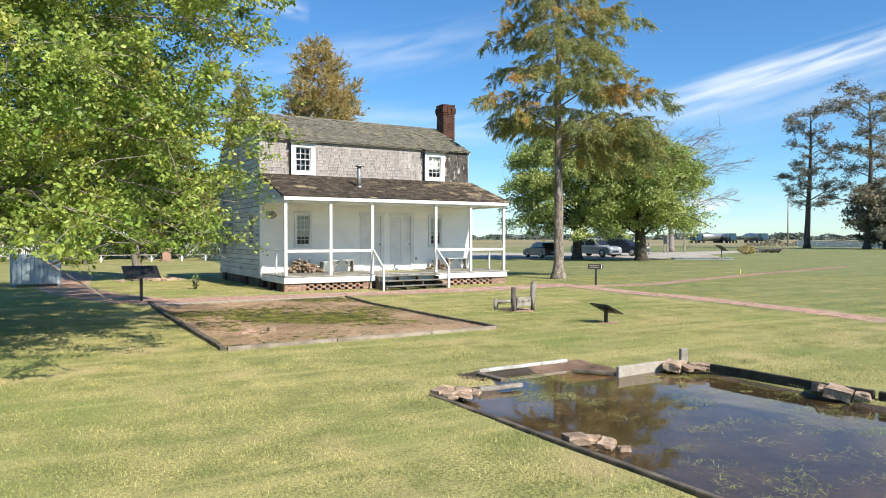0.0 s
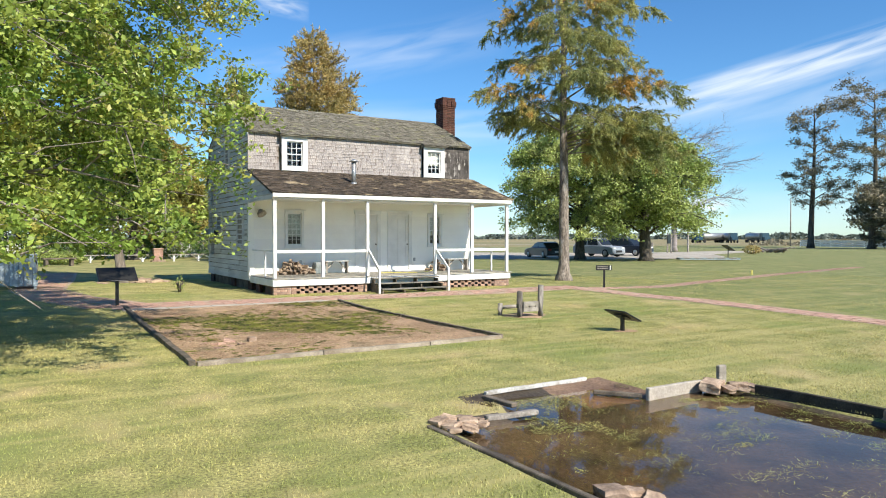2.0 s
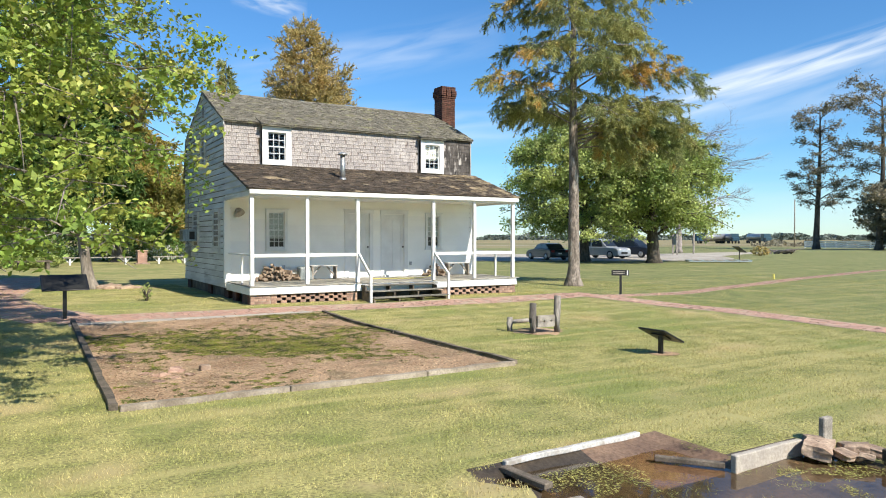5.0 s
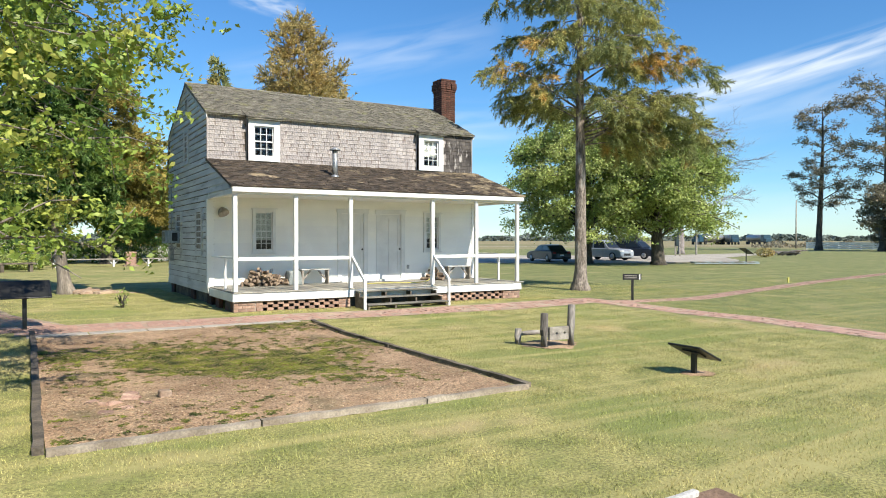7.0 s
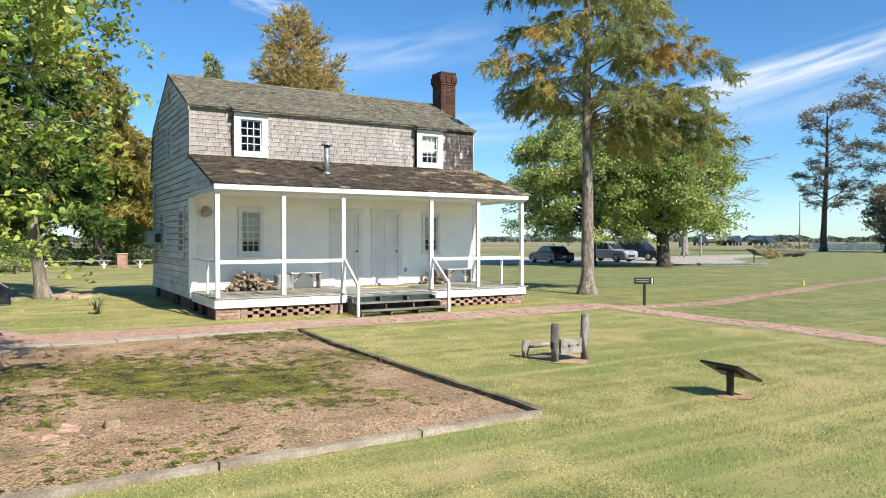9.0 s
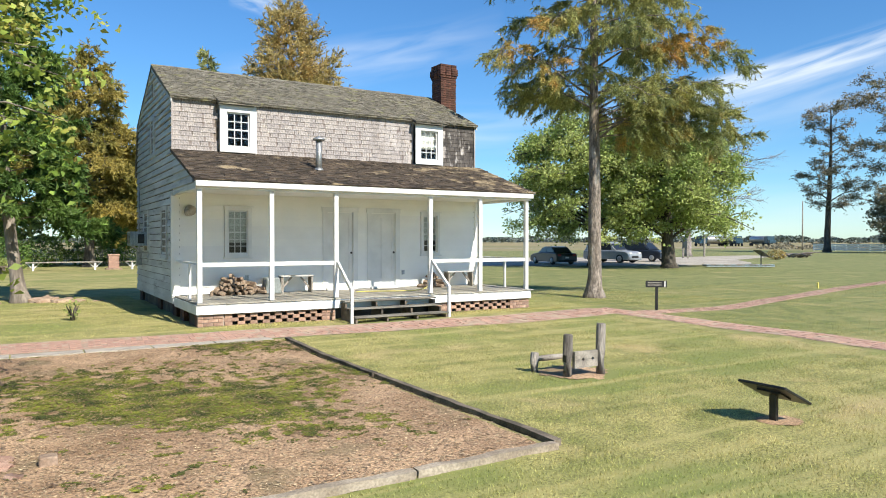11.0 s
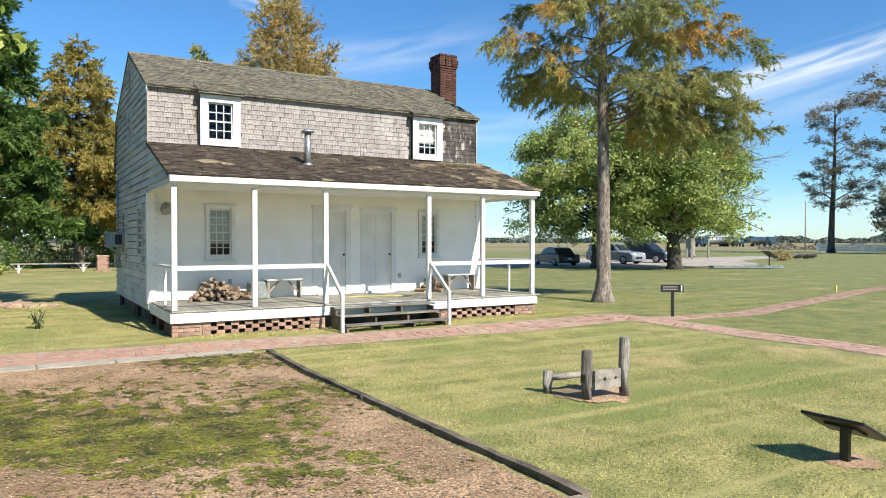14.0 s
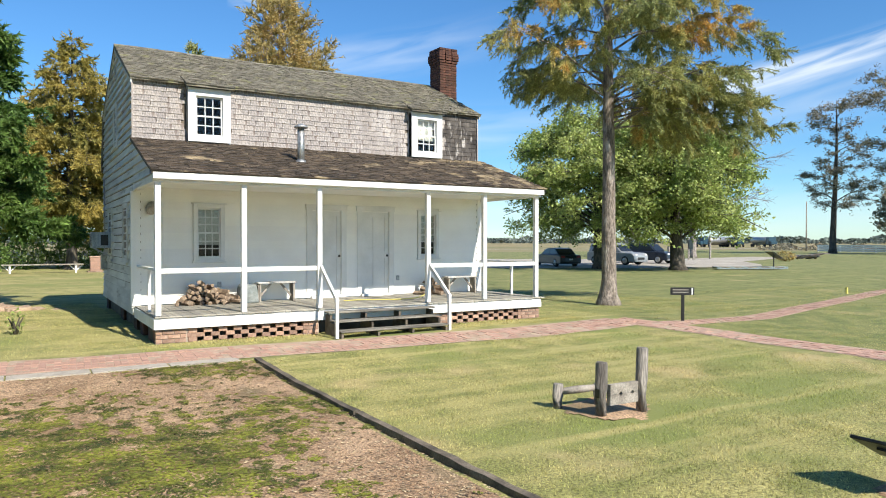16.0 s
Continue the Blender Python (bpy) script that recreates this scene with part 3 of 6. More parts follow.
def porch():
    rng = random.Random(8)
    # deck boards run from wall to edge
    x = 0.0
    meshes = {}
    while x < 8.63:
        w = 0.118
        k = rng.randrange(3)
        if k not in meshes:
            bm = bmesh.new()
            box(bm, 0.003, w - 0.003, -0.045, HF + 0.01 - 0.03, -0.028, 0.0)
            me = bpy.data.meshes.new("deck_board")
            bmesh.ops.recalc_face_normals(bm, faces=bm.faces)
            bmesh.ops.bevel(bm, geom=list(bm.edges), offset=0.003, segments=1, affect="EDGES")
            bm.to_mesh(me)
            bm.free()
            me.materials.append(DECK)
            meshes[k] = me
        ob = new("deck_board", meshes[k])
        ob.parent = house
        ob.matrix_basis = pose(x, rng.uniform(-0.012, 0.006), 0.62 + rng.uniform(-0.004, 0.003), 0, 0, 0)
        x += w
    one("deck_frame", DARK_WOOD, house, (0.05, 8.6, 0.04, HF, 0.42, 0.585), label="porch floor joists")
    one("fascia", WHITE, house, (-0.01, 8.65, -0.02, 0.02, 0.385, 0.585), (-0.012, 0.02, 0.02, HF, 0.385, 0.585), (8.62, 8.652, 0.02, HF, 0.385, 0.585), label="white porch skirt board", bevel=0.004)
    one("fascia_batten", WHITE, house, (-0.012, 8.652, -0.032, -0.02, 0.39, 0.50))
    # beam, soffit, ceiling
    one("beam", WHITE, house, (-0.02, 8.66, 0.0, 0.12, 3.0, 3.15), (-0.03, 8.67, -0.115, 0.0, 3.05, 3.165), (-0.02, 0.1, 0.12, HF, 3.0, 3.12), (HX - 0.02, 8.66, 0.12, HF, 3.0, 3.12), label="white porch beam", bevel=0.004)
    one("porch_ceiling", PORCH_SIDING, house, (0.1, HX - 0.02, 0.12, HF, 3.06, 3.085))
    for x in (0.07, 1.59, 3.09, 5.58, 7.06, 8.55):
        bm = bmesh.new()
        box(bm, x - 0.05, x + 0.05, 0.01, 0.11, 0.625, 3.0)
        part("post", bm, WHITE, house, bevel=0.006)
    for a, b in ((0.12, 1.54), (1.64, 3.04), (5.63, 7.01), (7.11, 8.50)):
        one("rail", WHITE, house, (a, b, 0.03, 0.09, 1.375, 1.465), bevel=0.004)
    for x in (0.07, 8.55):
        one("rail", WHITE, house, (x - 0.04, x + 0.04, 0.11, HF - 0.02, 1.42, 1.465), bevel=0.004)
        one("baluster", WHITE, house, (x - 0.025, x + 0.025, 1.0, 1.05, 0.625, 1.42))
    # stair rails
    for x in (3.09, 5.58):
        bm = bmesh.new()
        bar(bm, (x + 0.02, 0.02, 1.44), (x + 0.02, -0.84, 0.80), 0.05, 0.075)
        part("stair_rail", bm, WHITE, house)
        one("stair_post", WHITE, house, (x - 0.025, x + 0.035, -0.86, -0.80, gz(x, -0.8), 0.86))


porch()


# Step boards, darker than the deck boards.
STEP_WOOD = material("dark_step_board", (0.10, 0.092, 0.078), (0.25, 0.23, 0.195), 3, 0.85, 0.5, 45, stretch=(0.4, 3, 1), vary=0.2)


def steps():
    st = thing("porch_steps", "weathered open wooden steps up to the porch", "steps", (3.16, -0.02, 0.1))
    for k, (y, z) in enumerate(((-0.26, 0.42), (-0.56, 0.27), (-0.86, 0.11))):
        bm = bmesh.new()
        for j in range(2):
            box(bm, 0, 2.4, y + j * 0.145, y + j * 0.145 + 0.138, z + 0.008, z + 0.04)
        part("tread", bm, STEP_WOOD, st, bevel=0.004)
    for x in (0.02, 0.78, 1.54, 2.32):
        bm = bmesh.new()
        prism(bm, [(0.0, 0.0), (0.0, 0.40), (-0.25, 0.40), (-0.25, 0.25), (-0.55, 0.25), (-0.55, 0.09), (-0.84, 0.09), (-0.84, 0.0)], "x", x, x + 0.045)
        part("stringer", bm, DARK_WOOD, st)


steps()


def brick_mesh(name, l, d, h, mat):
    bm = bmesh.new()
    box(bm, 0, l, 0, d, 0, h)
    bmesh.ops.recalc_face_normals(bm, faces=bm.faces)
    bmesh.ops.bevel(bm, geom=list(bm.edges), offset=0.004, segments=1, affect="EDGES")
    me = bpy.data.meshes.new(name)
    bm.to_mesh(me)
    bm.free()
    me.materials.append(mat)
    return me


def porch_brickwork():
    """Solid piers with pierced panels of bricks between them."""
    rng = random.Random(4)
    full, half, thin = brick_mesh("brick", 0.2, 0.1, 0.066, BRICK), brick_mesh("brick", 0.1, 0.1, 0.066, BRICK), brick_mesh("brick", 0.155, 0.055, 0.074, BRICK)
    z0, ch = 0.06, 0.077
    for a, b in ((0.02, 0.58), (2.74, 3.08), (5.60, 6.04), (8.0, 8.62)):
        one("mortar", MORTAR, house, (a + 0.01, b - 0.01, 0.045, 0.13, -0.02, 0.385))
        for k in range(-1, 5):
            x = a
            first = k % 2
            while x < b - 0.05:
                l = 0.1 if (first and x == a) or b - x < 0.19 else 0.2
                ob = new("brick", full if l == 0.2 else half)
                ob.parent = house
                ob.matrix_basis = pose(x + 0.005, 0.03 + rng.uniform(-0.004, 0.004), z0 + k * ch, 0, 0, 0)
                x += l + 0.01
    for a, b in ((0.58, 2.74), (6.04, 8.0)):
        n = int((b - a) / 0.255)
        p = (b - a) / n
        for k in range(-1, 5):
            for i in range(n + (k % 2 == 0)):
                x = a + (i - (0.5 if k % 2 == 0 else 0)) * p
                x = max(x, a - 0.02)
                ob = new("brick", thin)
                ob.parent = house
                ob.matrix_basis = pose(min(x, b - 0.155), 0.036 + rng.uniform(-0.005, 0.005), z0 + k * ch, 0, rng.uniform(-0.8, 0.8), rng.uniform(-1, 1))
    # Black sheet close behind the bricks puts shade into the openings.
    one("crawlspace_back", BLACK, house, (0.3, 8.5, 0.30, 0.32, 0.0, 0.4), label="black sheet standing in for shade under the porch")
    # west return of the porch foundation
    one("foundation_side", CHIM_BRICK, house, (0.03, 0.13, 0.13, 0.9, 0.0, 0.385))
    one("foundation_side", CHIM_BRICK, house, (0.03, 0.13, 1.5, 1.9, 0, 0.385))


porch_brickwork()


def chimney():
    bm = bmesh.new()
    box(bm, 8.60, 9.14, 4.60, 5.16, 0, 7.1)
    core = part("chimney", bm, MORTAR, house, "sooty red brick chimney")
    rng = random.Random(6)
    mesh_x, mesh_y = brick_mesh("brick", 0.2, 0.1, 0.064, CHIM_BRICK), brick_mesh("brick", 0.1, 0.2, 0.064, CHIM_BRICK)
    z, k = 5.1, 0
    while z < 7.62:
        grow = 0.05 if 7.28 < z < 7.44 else (0.025 if 7.2 < z <= 7.28 else (0.02 if z >= 7.44 else 0.0))
        x0, x1, y0, y1 = 8.585 - grow, 9.155 + grow, 4.585 - grow, 5.175 + grow
        off = 0.0 if k % 2 else 0.1
        n = 3
        for i in range(n):
            lx, ly = (x1 - x0) / n, (y1 - y0) / n
            for (px, py, me) in ((x0 + i * lx, y0, mesh_x), (x0 + i * lx, y1 - 0.1, mesh_x), (x0, y0 + i * ly, mesh_y), (x1 - 0.1, y0 + i * ly, mesh_y)):
                ob = new("brick", me)
                ob.parent = core
                ob.matrix_basis = pose(px + rng.uniform(-0.004, 0.004), py + rng.uniform(-0.004, 0.004), z) @ Matrix.Diagonal((0.95, 0.96, 1, 1))
        z += 0.073
        k += 1


chimney()


def stove_pipe():
    bm = bmesh.new()
    tube(bm, [(3.14, 1.25, 3.55), (3.14, 1.25, 4.38)], [0.075, 0.075], 16)
    p = part("stove_pipe", bm, GREY_METAL, house, "grey galvanised stove pipe")
    bm = bmesh.new()
    tube(bm, [(3.14, 1.25, 4.37), (3.14, 1.25, 4.40), (3.14, 1.25, 4.46)], [0.15, 0.15, 0.03], 16)
    part("pipe_cap", bm, GREY_METAL, p)
    bm = bmesh.new()
    tube(bm, [(3.14, 1.25, 3.60), (3.14, 1.25, 3.69)], [0.13, 0.09], 16)
    part("flashing", bm, GREY_METAL, p)


stove_pipe()


def side_details():
    for y0, y1, z0, z1 in ((3.15, 4.0, 1.5, 2.78), (6.1, 7.0, 1.5, 2.78), (5.0, 5.65, 4.2, 5.24)):
        w = new("window")
        w.parent = house
        bm = bmesh.new()
        for a, b, c, d in ((y0, y0 + 0.1, z0, z1), (y1 - 0.1, y1, z0, z1), (y0 + 0.1, y1 - 0.1, z1 - 0.1, z1), (y0 + 0.1, y1 - 0.1, z0, z0 + 0.08)):
            box(bm, -0.06, 0.0, a, b, c, d)
        part("window_frame", bm, SIDING, w)
        one("shutter_board", OLD_WOOD, w, (-0.035, -0.02, y0 + 0.1, y1 - 0.1, z0 + 0.08, z1 - 0.1))
        one("window_sill", SIDING, w, (-0.09, 0.0, y0 - 0.03, y1 + 0.03, z0 - 0.05, z0))
    v = new("vent")
    v.parent = house
    for y in (5.08, 5.37):
        one("vent_frame", SIDING, v, (-0.05, 0.0, y, y + 0.05, 5.78, 6.15))
    for k in range(7):
        one("slat", OLD_WOOD, v, (-0.05, -0.01, 5.13, 5.37, 5.79 + k * 0.05, 5.82 + k * 0.05))
    ac = thing("air_conditioner", "grey window air conditioner on the side wall", "air conditioner", (-0.06, 6.35, 1.78))
    one("casing", GREEN_BOARD, ac, (-0.42, 0.02, 0, 0.62, 0, 0.40), bevel=0.012)
    g = one("grille", BLACK, ac, (-0.424, -0.421, 0.08, 0.54, 0.05, 0.35))
    for k in range(8):
        one("slat", GREEN_BOARD, g, (-0.43, -0.424, 0.08, 0.54, 0.06 + k * 0.036, 0.072 + k * 0.036))
    one("side_grille", BLACK, ac, (-0.22, -0.05, -0.004, -0.0005, 0.07, 0.33))
    for y in (0.08, 0.54):
        bm = bmesh.new()
        bar(bm, (-0.35, y, 0.0), (0.02, y, -0.22), 0.025)
        part("bracket", bm, GREY_METAL, ac)
    m = thing("electric_meter", "grey electric meter box on the side wall", "meter box", (-0.03, 7.4, 1.2))
    one("meter_case", GREY_METAL, m, (-0.14, 0, 0, 0.25, 0, 0.4), bevel=0.01)
    bm = bmesh.new()
    tube(bm, [(-0.05, 0.12, 0.4), (-0.05, 0.12, 2.4)], [0.02, 0.02], 8)
    part("conduit", bm, GREY_METAL, m)
    f = thing("floodlight", "round beige porch floodlight under the ceiling", "lamp", (0.32, HF - 0.14, 2.62))
    bm = bmesh.new()
    tube(bm, [(0, 0.13, 0.05), (0, 0.03, 0.06), (0, -0.02, 0.03), (0.02, -0.06, -0.03)], [0.03, 0.1, 0.14, 0.15], 14)
    part("shade", bm, OLD_WOOD, f)


side_details()


# ---- trees ----
def leaf_quads(centers, length, width, rng, hang=0.0, fold=0.25, up_bias=0.0):
    """A folded rhombic leaf at every centre."""
    n = len(centers)
    a = rng.normal(size=(n, 3))
    a[:, 2] = a[:, 2] * 0.7 - hang
    a /= np.linalg.norm(a, axis=1)[:, None]
    ref = rng.normal(size=(n, 3))
    if up_bias:
        nr = ref + np.array([0.1, -0.35, 1.0]) * up_bias
        ref = np.cross(nr, a)
    b = ref if up_bias else np.cross(a, ref)
    b /= np.linalg.norm(b, axis=1)[:, None] + 1e-9
    c = np.cross(a, b)
    s = rng.uniform(0.65, 1.3, (n, 1))
    l, w = a * length * s / 2, b * width * s / 2
    up = c * width * s * fold
    q = np.stack([centers - l, centers - l * 0.1 + w + up, centers + l, centers - l * 0.1 - w + up], axis=1)
    return q


def leaf_shoots(subs, count, length, rng, hang):
    """Where the last shoots of a crown start and end, along its side branches."""
    w = np.array([x[3] for x in subs])
    pick = rng.choice(len(subs), count, p=w / w.sum())
    q0, q2 = (np.array([tuple(x[k]) for x in subs])[pick] for k in (0, 2))
    u = rng.uniform(0.12, 1.05, (count, 1))
    d = q2 - q0
    d /= np.linalg.norm(d, axis=1)[:, None] + 1e-9
    d = d * 0.7 + rng.normal(size=(count, 3)) * np.array([0.75, 0.75, 0.4]) + np.array([0, 0, 0.1 - 0.5 * hang])
    d /= np.linalg.norm(d, axis=1)[:, None]
    a = q0 * (1 - u) + q2 * u
    return a, a + d * length * rng.uniform(0.5, 1.25, (count, 1))


def needles(centres, along, length, width, rng):
    """A slim tapering needle spray along a given direction at every centre."""
    n = len(centres)
    b = np.cross(along, rng.normal(size=(n, 3)))
    b /= np.linalg.norm(b, axis=1)[:, None] + 1e-9
    s = rng.uniform(0.6, 1.3, (n, 1))
    l, w = along * length * s / 2, b * width * s / 2
    return np.stack([centres - l + w, centres + l, centres - l - w], axis=1)


def conifer(name, label, at, height, first, reach, limbs, sprays, per, needle, mat, bark, trunk_r, seed, rise=0.25, sag=0.45, hang=0.7, spray=0.4, bend=(0.0, 0.0), flare=1.9, inner=0.2, extra=(), group=""):
    """A straight-stemmed tree: limbs in loose tiers, side branches, and sprays of needles that hang from them. reach(z, az) is the limb length at the height z."""
    rng, r = np.random.default_rng(seed), random.Random(seed)
    t = thing(name, label, "tree", at, group=group)
    wood = bmesh.new()

    def stem(z):
        f = min(max(z / height, 0), 1)
        k = 1 - (1 - f) ** 3
        return Vector((bend[0] * k + 0.006 * height * math.sin(f * 6 + seed) * f, bend[1] * k + 0.006 * height * math.cos(f * 5 + seed) * f, z))
    zs = [-0.1, 0.12, 0.35, 0.8] + [0.8 + (height - 0.8) * k / 12 for k in range(1, 13)]
    rs = [flare, 0.8 * flare + 0.2, 0.35 * flare + 0.65, 1.04] + [(1 - k / 12) ** 0.85 + 0.05 for k in range(1, 13)]
    tube(wood, [stem(z) if z > 0 else Vector((0, 0, z)) for z in zs], [trunk_r * k for k in rs], 14, 0.07, r)
    subs = []
    for i in range(limbs):
        if i < limbs - len(extra):
            z0 = first + (height * 0.985 - first) * ((i + r.random()) / (limbs - len(extra)))
            az = i * 2.399 + r.uniform(-0.5, 0.5)
            length = reach(z0, az) * r.uniform(0.62, 1.12)
        else:
            z0, az, length = extra[i - limbs + len(extra)]
        if length < 0.1:
            continue
        out = Vector((math.cos(az), math.sin(az), 0))
        side = Vector((-out.y, out.x, 0))
        turn, up, fall = r.uniform(-0.35, 0.35), rise * r.uniform(0.5, 1.5), sag * r.uniform(0.6, 1.4)
        line = [stem(z0) + (out + side * turn * s) * length * s + Vector((r.uniform(-1, 1), r.uniform(-1, 1), r.uniform(-1, 1))) * 0.02 * length + Vector((0, 0, length * (up * s - fall * s * s))) for s in (0, 0.17, 0.34, 0.5, 0.67, 0.84, 1.0)]
        line[0] = stem(z0)
        r0 = max(trunk_r * 0.24 * (1 - 0.6 * z0 / height) * (0.5 + length / 8), 0.014)
        tube(wood, line, [r0 * (1 - 0.14 * k) for k in range(7)], 6)
        n = max(4, int(length * 4))
        for j in range(n):
            s = inner + (1 - inner) * (j + r.random()) / n
            k = min(int(s * 6), 5)
            q0 = line[k].lerp(line[k + 1], s * 6 - k)
            d = (out * r.uniform(0.3, 0.9) + side * (1 if j % 2 else -1) * r.uniform(0.4, 1.0) + Vector((0, 0, r.uniform(-0.5, 0.4)))).normalized()
            m = (0.22 + 0.34 * length * (1 - 0.7 * s)) * r.uniform(0.6, 1.25)
            q1, q2 = q0 + d * m * 0.55, q0 + d * m - Vector((0, 0, m * 0.35 * max(hang, 0)))
            tube(wood, [q0, q1, q2], [r0 * 0.32, r0 * 0.2, r0 * 0.08], 3)
            subs.append((q0, q1, q2, m))
    part("trunk", wood, bark, t)
    w = np.array([x[3] for x in subs])
    pick = rng.choice(len(subs), sprays, p=w / w.sum())
    q0, q1, q2 = (np.array([tuple(x[k]) for x in subs])[pick] for k in range(3))
    u = rng.uniform(0.08, 1.0, (sprays, 1)) ** 0.8
    p = q0 * (1 - u) ** 2 + 2 * q1 * u * (1 - u) + q2 * u * u
    d = q2 - q0
    d /= np.linalg.norm(d, axis=1)[:, None] + 1e-9
    d = 0.7 * d + rng.normal(size=(sprays, 3)) * 0.38 - np.array([0, 0, hang])
    d /= np.linalg.norm(d, axis=1)[:, None]
    m = spray * rng.uniform(0.45, 1.3, (sprays, 1))
    own = np.repeat(np.arange(sprays), per)
    v = rng.uniform(0, 1, (len(own), 1))
    along = d[own] + rng.normal(size=(len(own), 3)) * 0.65
    along /= np.linalg.norm(along, axis=1)[:, None]
    c = p[own] + d[own] * m[own] * v + along * needle[0] * 0.4
    polys("crown", needles(c, along, needle[0], needle[1], rng), mat, t)
    return t


def tree(name, label, at, height, reach, clear, limbs, leaves, leaf, mat, bark, trunk_r, seed=1, lean=(0, 0), tilt=0.5, droop=0.4, spread_r=0.35, hang=0.0, subs=7, group="", limb_r=0.28, bare_twigs=False, flare=1.5, top=1.0, zmin=-9.0, rmax=99.0, up_bias=0.0, twigs=0, twig=0.6, clump=0.06):
    """A trunk with limbs and a crown. reach(f) is the limb length at the fraction f of the height; clear, the bare fraction of the trunk."""
    rng, r = np.random.default_rng(seed), random.Random(seed)
    t = thing(name, label, "tree", at, group=group)
    wood = bmesh.new()
    pts, rad = [], []
    steps_n = 10
    for i in range(steps_n + 1):
        f = i / steps_n
        pts.append(Vector((lean[0] * f * height + 0.012 * height * math.sin(f * 5 + seed), lean[1] * f * height + 0.012 * height * math.cos(f * 4 + seed) - 0.012 * height * math.cos(seed), f * height * top)))
        rad.append(trunk_r * ((1 - f) ** 0.8 * 0.95 + 0.04) * (flare if i == 0 else 1.0))
    extra = pts[0].lerp(pts[1], 0.35)
    pts.insert(1, extra), rad.insert(1, trunk_r * 1.02)
    pts[0] = pts[0] - Vector((0, 0, 0.1))
    tube(wood, pts, rad, 12, 0.08, r)

    def on_trunk(f):
        s = f * steps_n
        i = min(int(s), steps_n - 1)
        p = [pts[0]] + pts[2:]
        return p[i].lerp(p[i + 1], s - i)
    centres = []
    total = []
    for i in range(limbs):
        f = clear + (0.98 - clear) * ((i + r.random() * 0.8) / limbs)
        p0 = on_trunk(f)
        az = i * 2.399 + r.uniform(-0.5, 0.5)
        length = min(reach(f, az) * r.uniform(0.72, 1.12), rmax * 0.92)
        if length <= 0.05:
            continue
        out = Vector((math.cos(az), math.sin(az), 0))
        side = Vector((-out.y, out.x, 0)) * r.uniform(-0.3, 0.3)
        tl = tilt * r.uniform(0.6, 1.3)
        line = []
        for k in range(6):
            s = k / 5
            line.append(p0 + (out + side * s) * (length * s) + Vector((0, 0, length * (tl * s - droop * s * s))) + Vector((r.uniform(-1, 1), r.uniform(-1, 1), r.uniform(-1, 1))) * 0.04 * length * s)
        r0 = max(trunk_r * limb_r * (1 - f * 0.6), 0.012)
        tube(wood, line, [r0 * (1 - 0.85 * k / 5) for k in range(6)], 6)
        for j in range(subs):
            s = 0.22 + 0.78 * (j + r.random()) / subs
            k = min(int(s * 5), 4)
            q0 = line[k].lerp(line[k + 1], s * 5 - k)
            d = (out * r.uniform(0.1, 1.0) + Vector((-out.y, out.x, 0)) * r.uniform(-1, 1) + Vector((0, 0, r.uniform(-0.35, 0.55) - hang * 0.4))).normalized()
            sl = length * r.uniform(0.2, 0.42) * (1.15 - 0.5 * s)
            q1 = q0 + d * sl * 0.55 + Vector((0, 0, 0.05 * sl))
            q2 = q0 + d * sl - Vector((0, 0, hang * 0.3 * sl))
            if math.hypot(q2.x - lean[0] * q2.z, q2.y - lean[1] * q2.z) > rmax * 0.97 or q2.z < zmin:
                continue
            tube(wood, [q0, q1, q2], [r0 * 0.4, r0 * 0.24, r0 * 0.08], 4)
            if bare_twigs:
                for _ in range(8):
                    e = q0.lerp(q2, r.uniform(0.3, 1))
                    dd = (d + Vector((r.uniform(-1, 1), r.uniform(-1, 1), r.uniform(-0.5, 1)))).normalized() * sl * r.uniform(0.3, 0.7)
                    tube(wood, [e, e + dd * 0.5 + Vector((0, 0, 0.04)), e + dd], [r0 * 0.14, r0 * 0.1, r0 * 0.05], 3)
            total.append((q0, q1, q2, sl))
    shoots = None
    if twigs:
        shoots = leaf_shoots(total, twigs, twig, rng, hang)
        starts, ends = shoots
        for k in range(0, twigs, 4):
            if starts[k][2] > zmin and math.hypot(ends[k][0] - lean[0] * ends[k][2], ends[k][1] - lean[1] * ends[k][2]) < rmax:
                tube(wood, [starts[k], ends[k]], [0.009, 0.004], 3)
    part("trunk", wood, bark, t)
    if leaves:
        weights = np.array([x[3] for x in total])
        picks = rng.choice(len(total), leaves, p=weights / weights.sum())
        q0, q1, q2 = (np.array([tuple(x[k]) for x in total])[picks] for k in range(3))
        s = rng.uniform(0.15, 1.1, (leaves, 1))
        c = q0 * (1 - s) + q2 * s
        sig = np.array([x[3] for x in total])[picks][:, None] * spread_r
        c = c + rng.normal(size=(leaves, 3)) * sig * np.array([1, 1, 0.7])
        c[:, 2] -= hang * np.abs(rng.normal(size=leaves)) * sig[:, 0]
        if shoots:
            own = rng.integers(0, twigs, leaves)
            s = rng.uniform(0.1, 1.05, (leaves, 1))
            c = starts[own] * (1 - s) + ends[own] * s + rng.normal(size=(leaves, 3)) * clump * np.array([1, 1, 0.7])
        rad_at = np.hypot(c[:, 0] - lean[0] * c[:, 2], c[:, 1] - lean[1] * c[:, 2])
        bear = np.arctan2(c[:, 1], c[:, 0])
        limit = rmax + 0.35 * np.sin(bear * 9 + c[:, 2] * 2.1) + 0.3 * np.sin(c[:, 2] * 3.3 + bear * 4)
        c = c[(c[:, 2] > zmin + 0.35 * np.sin(bear * 11)) & (rad_at < limit)]
        polys("crown", leaf_quads(c, leaf[0], leaf[1], rng, hang, up_bias=up_bias), mat, t)
    return t


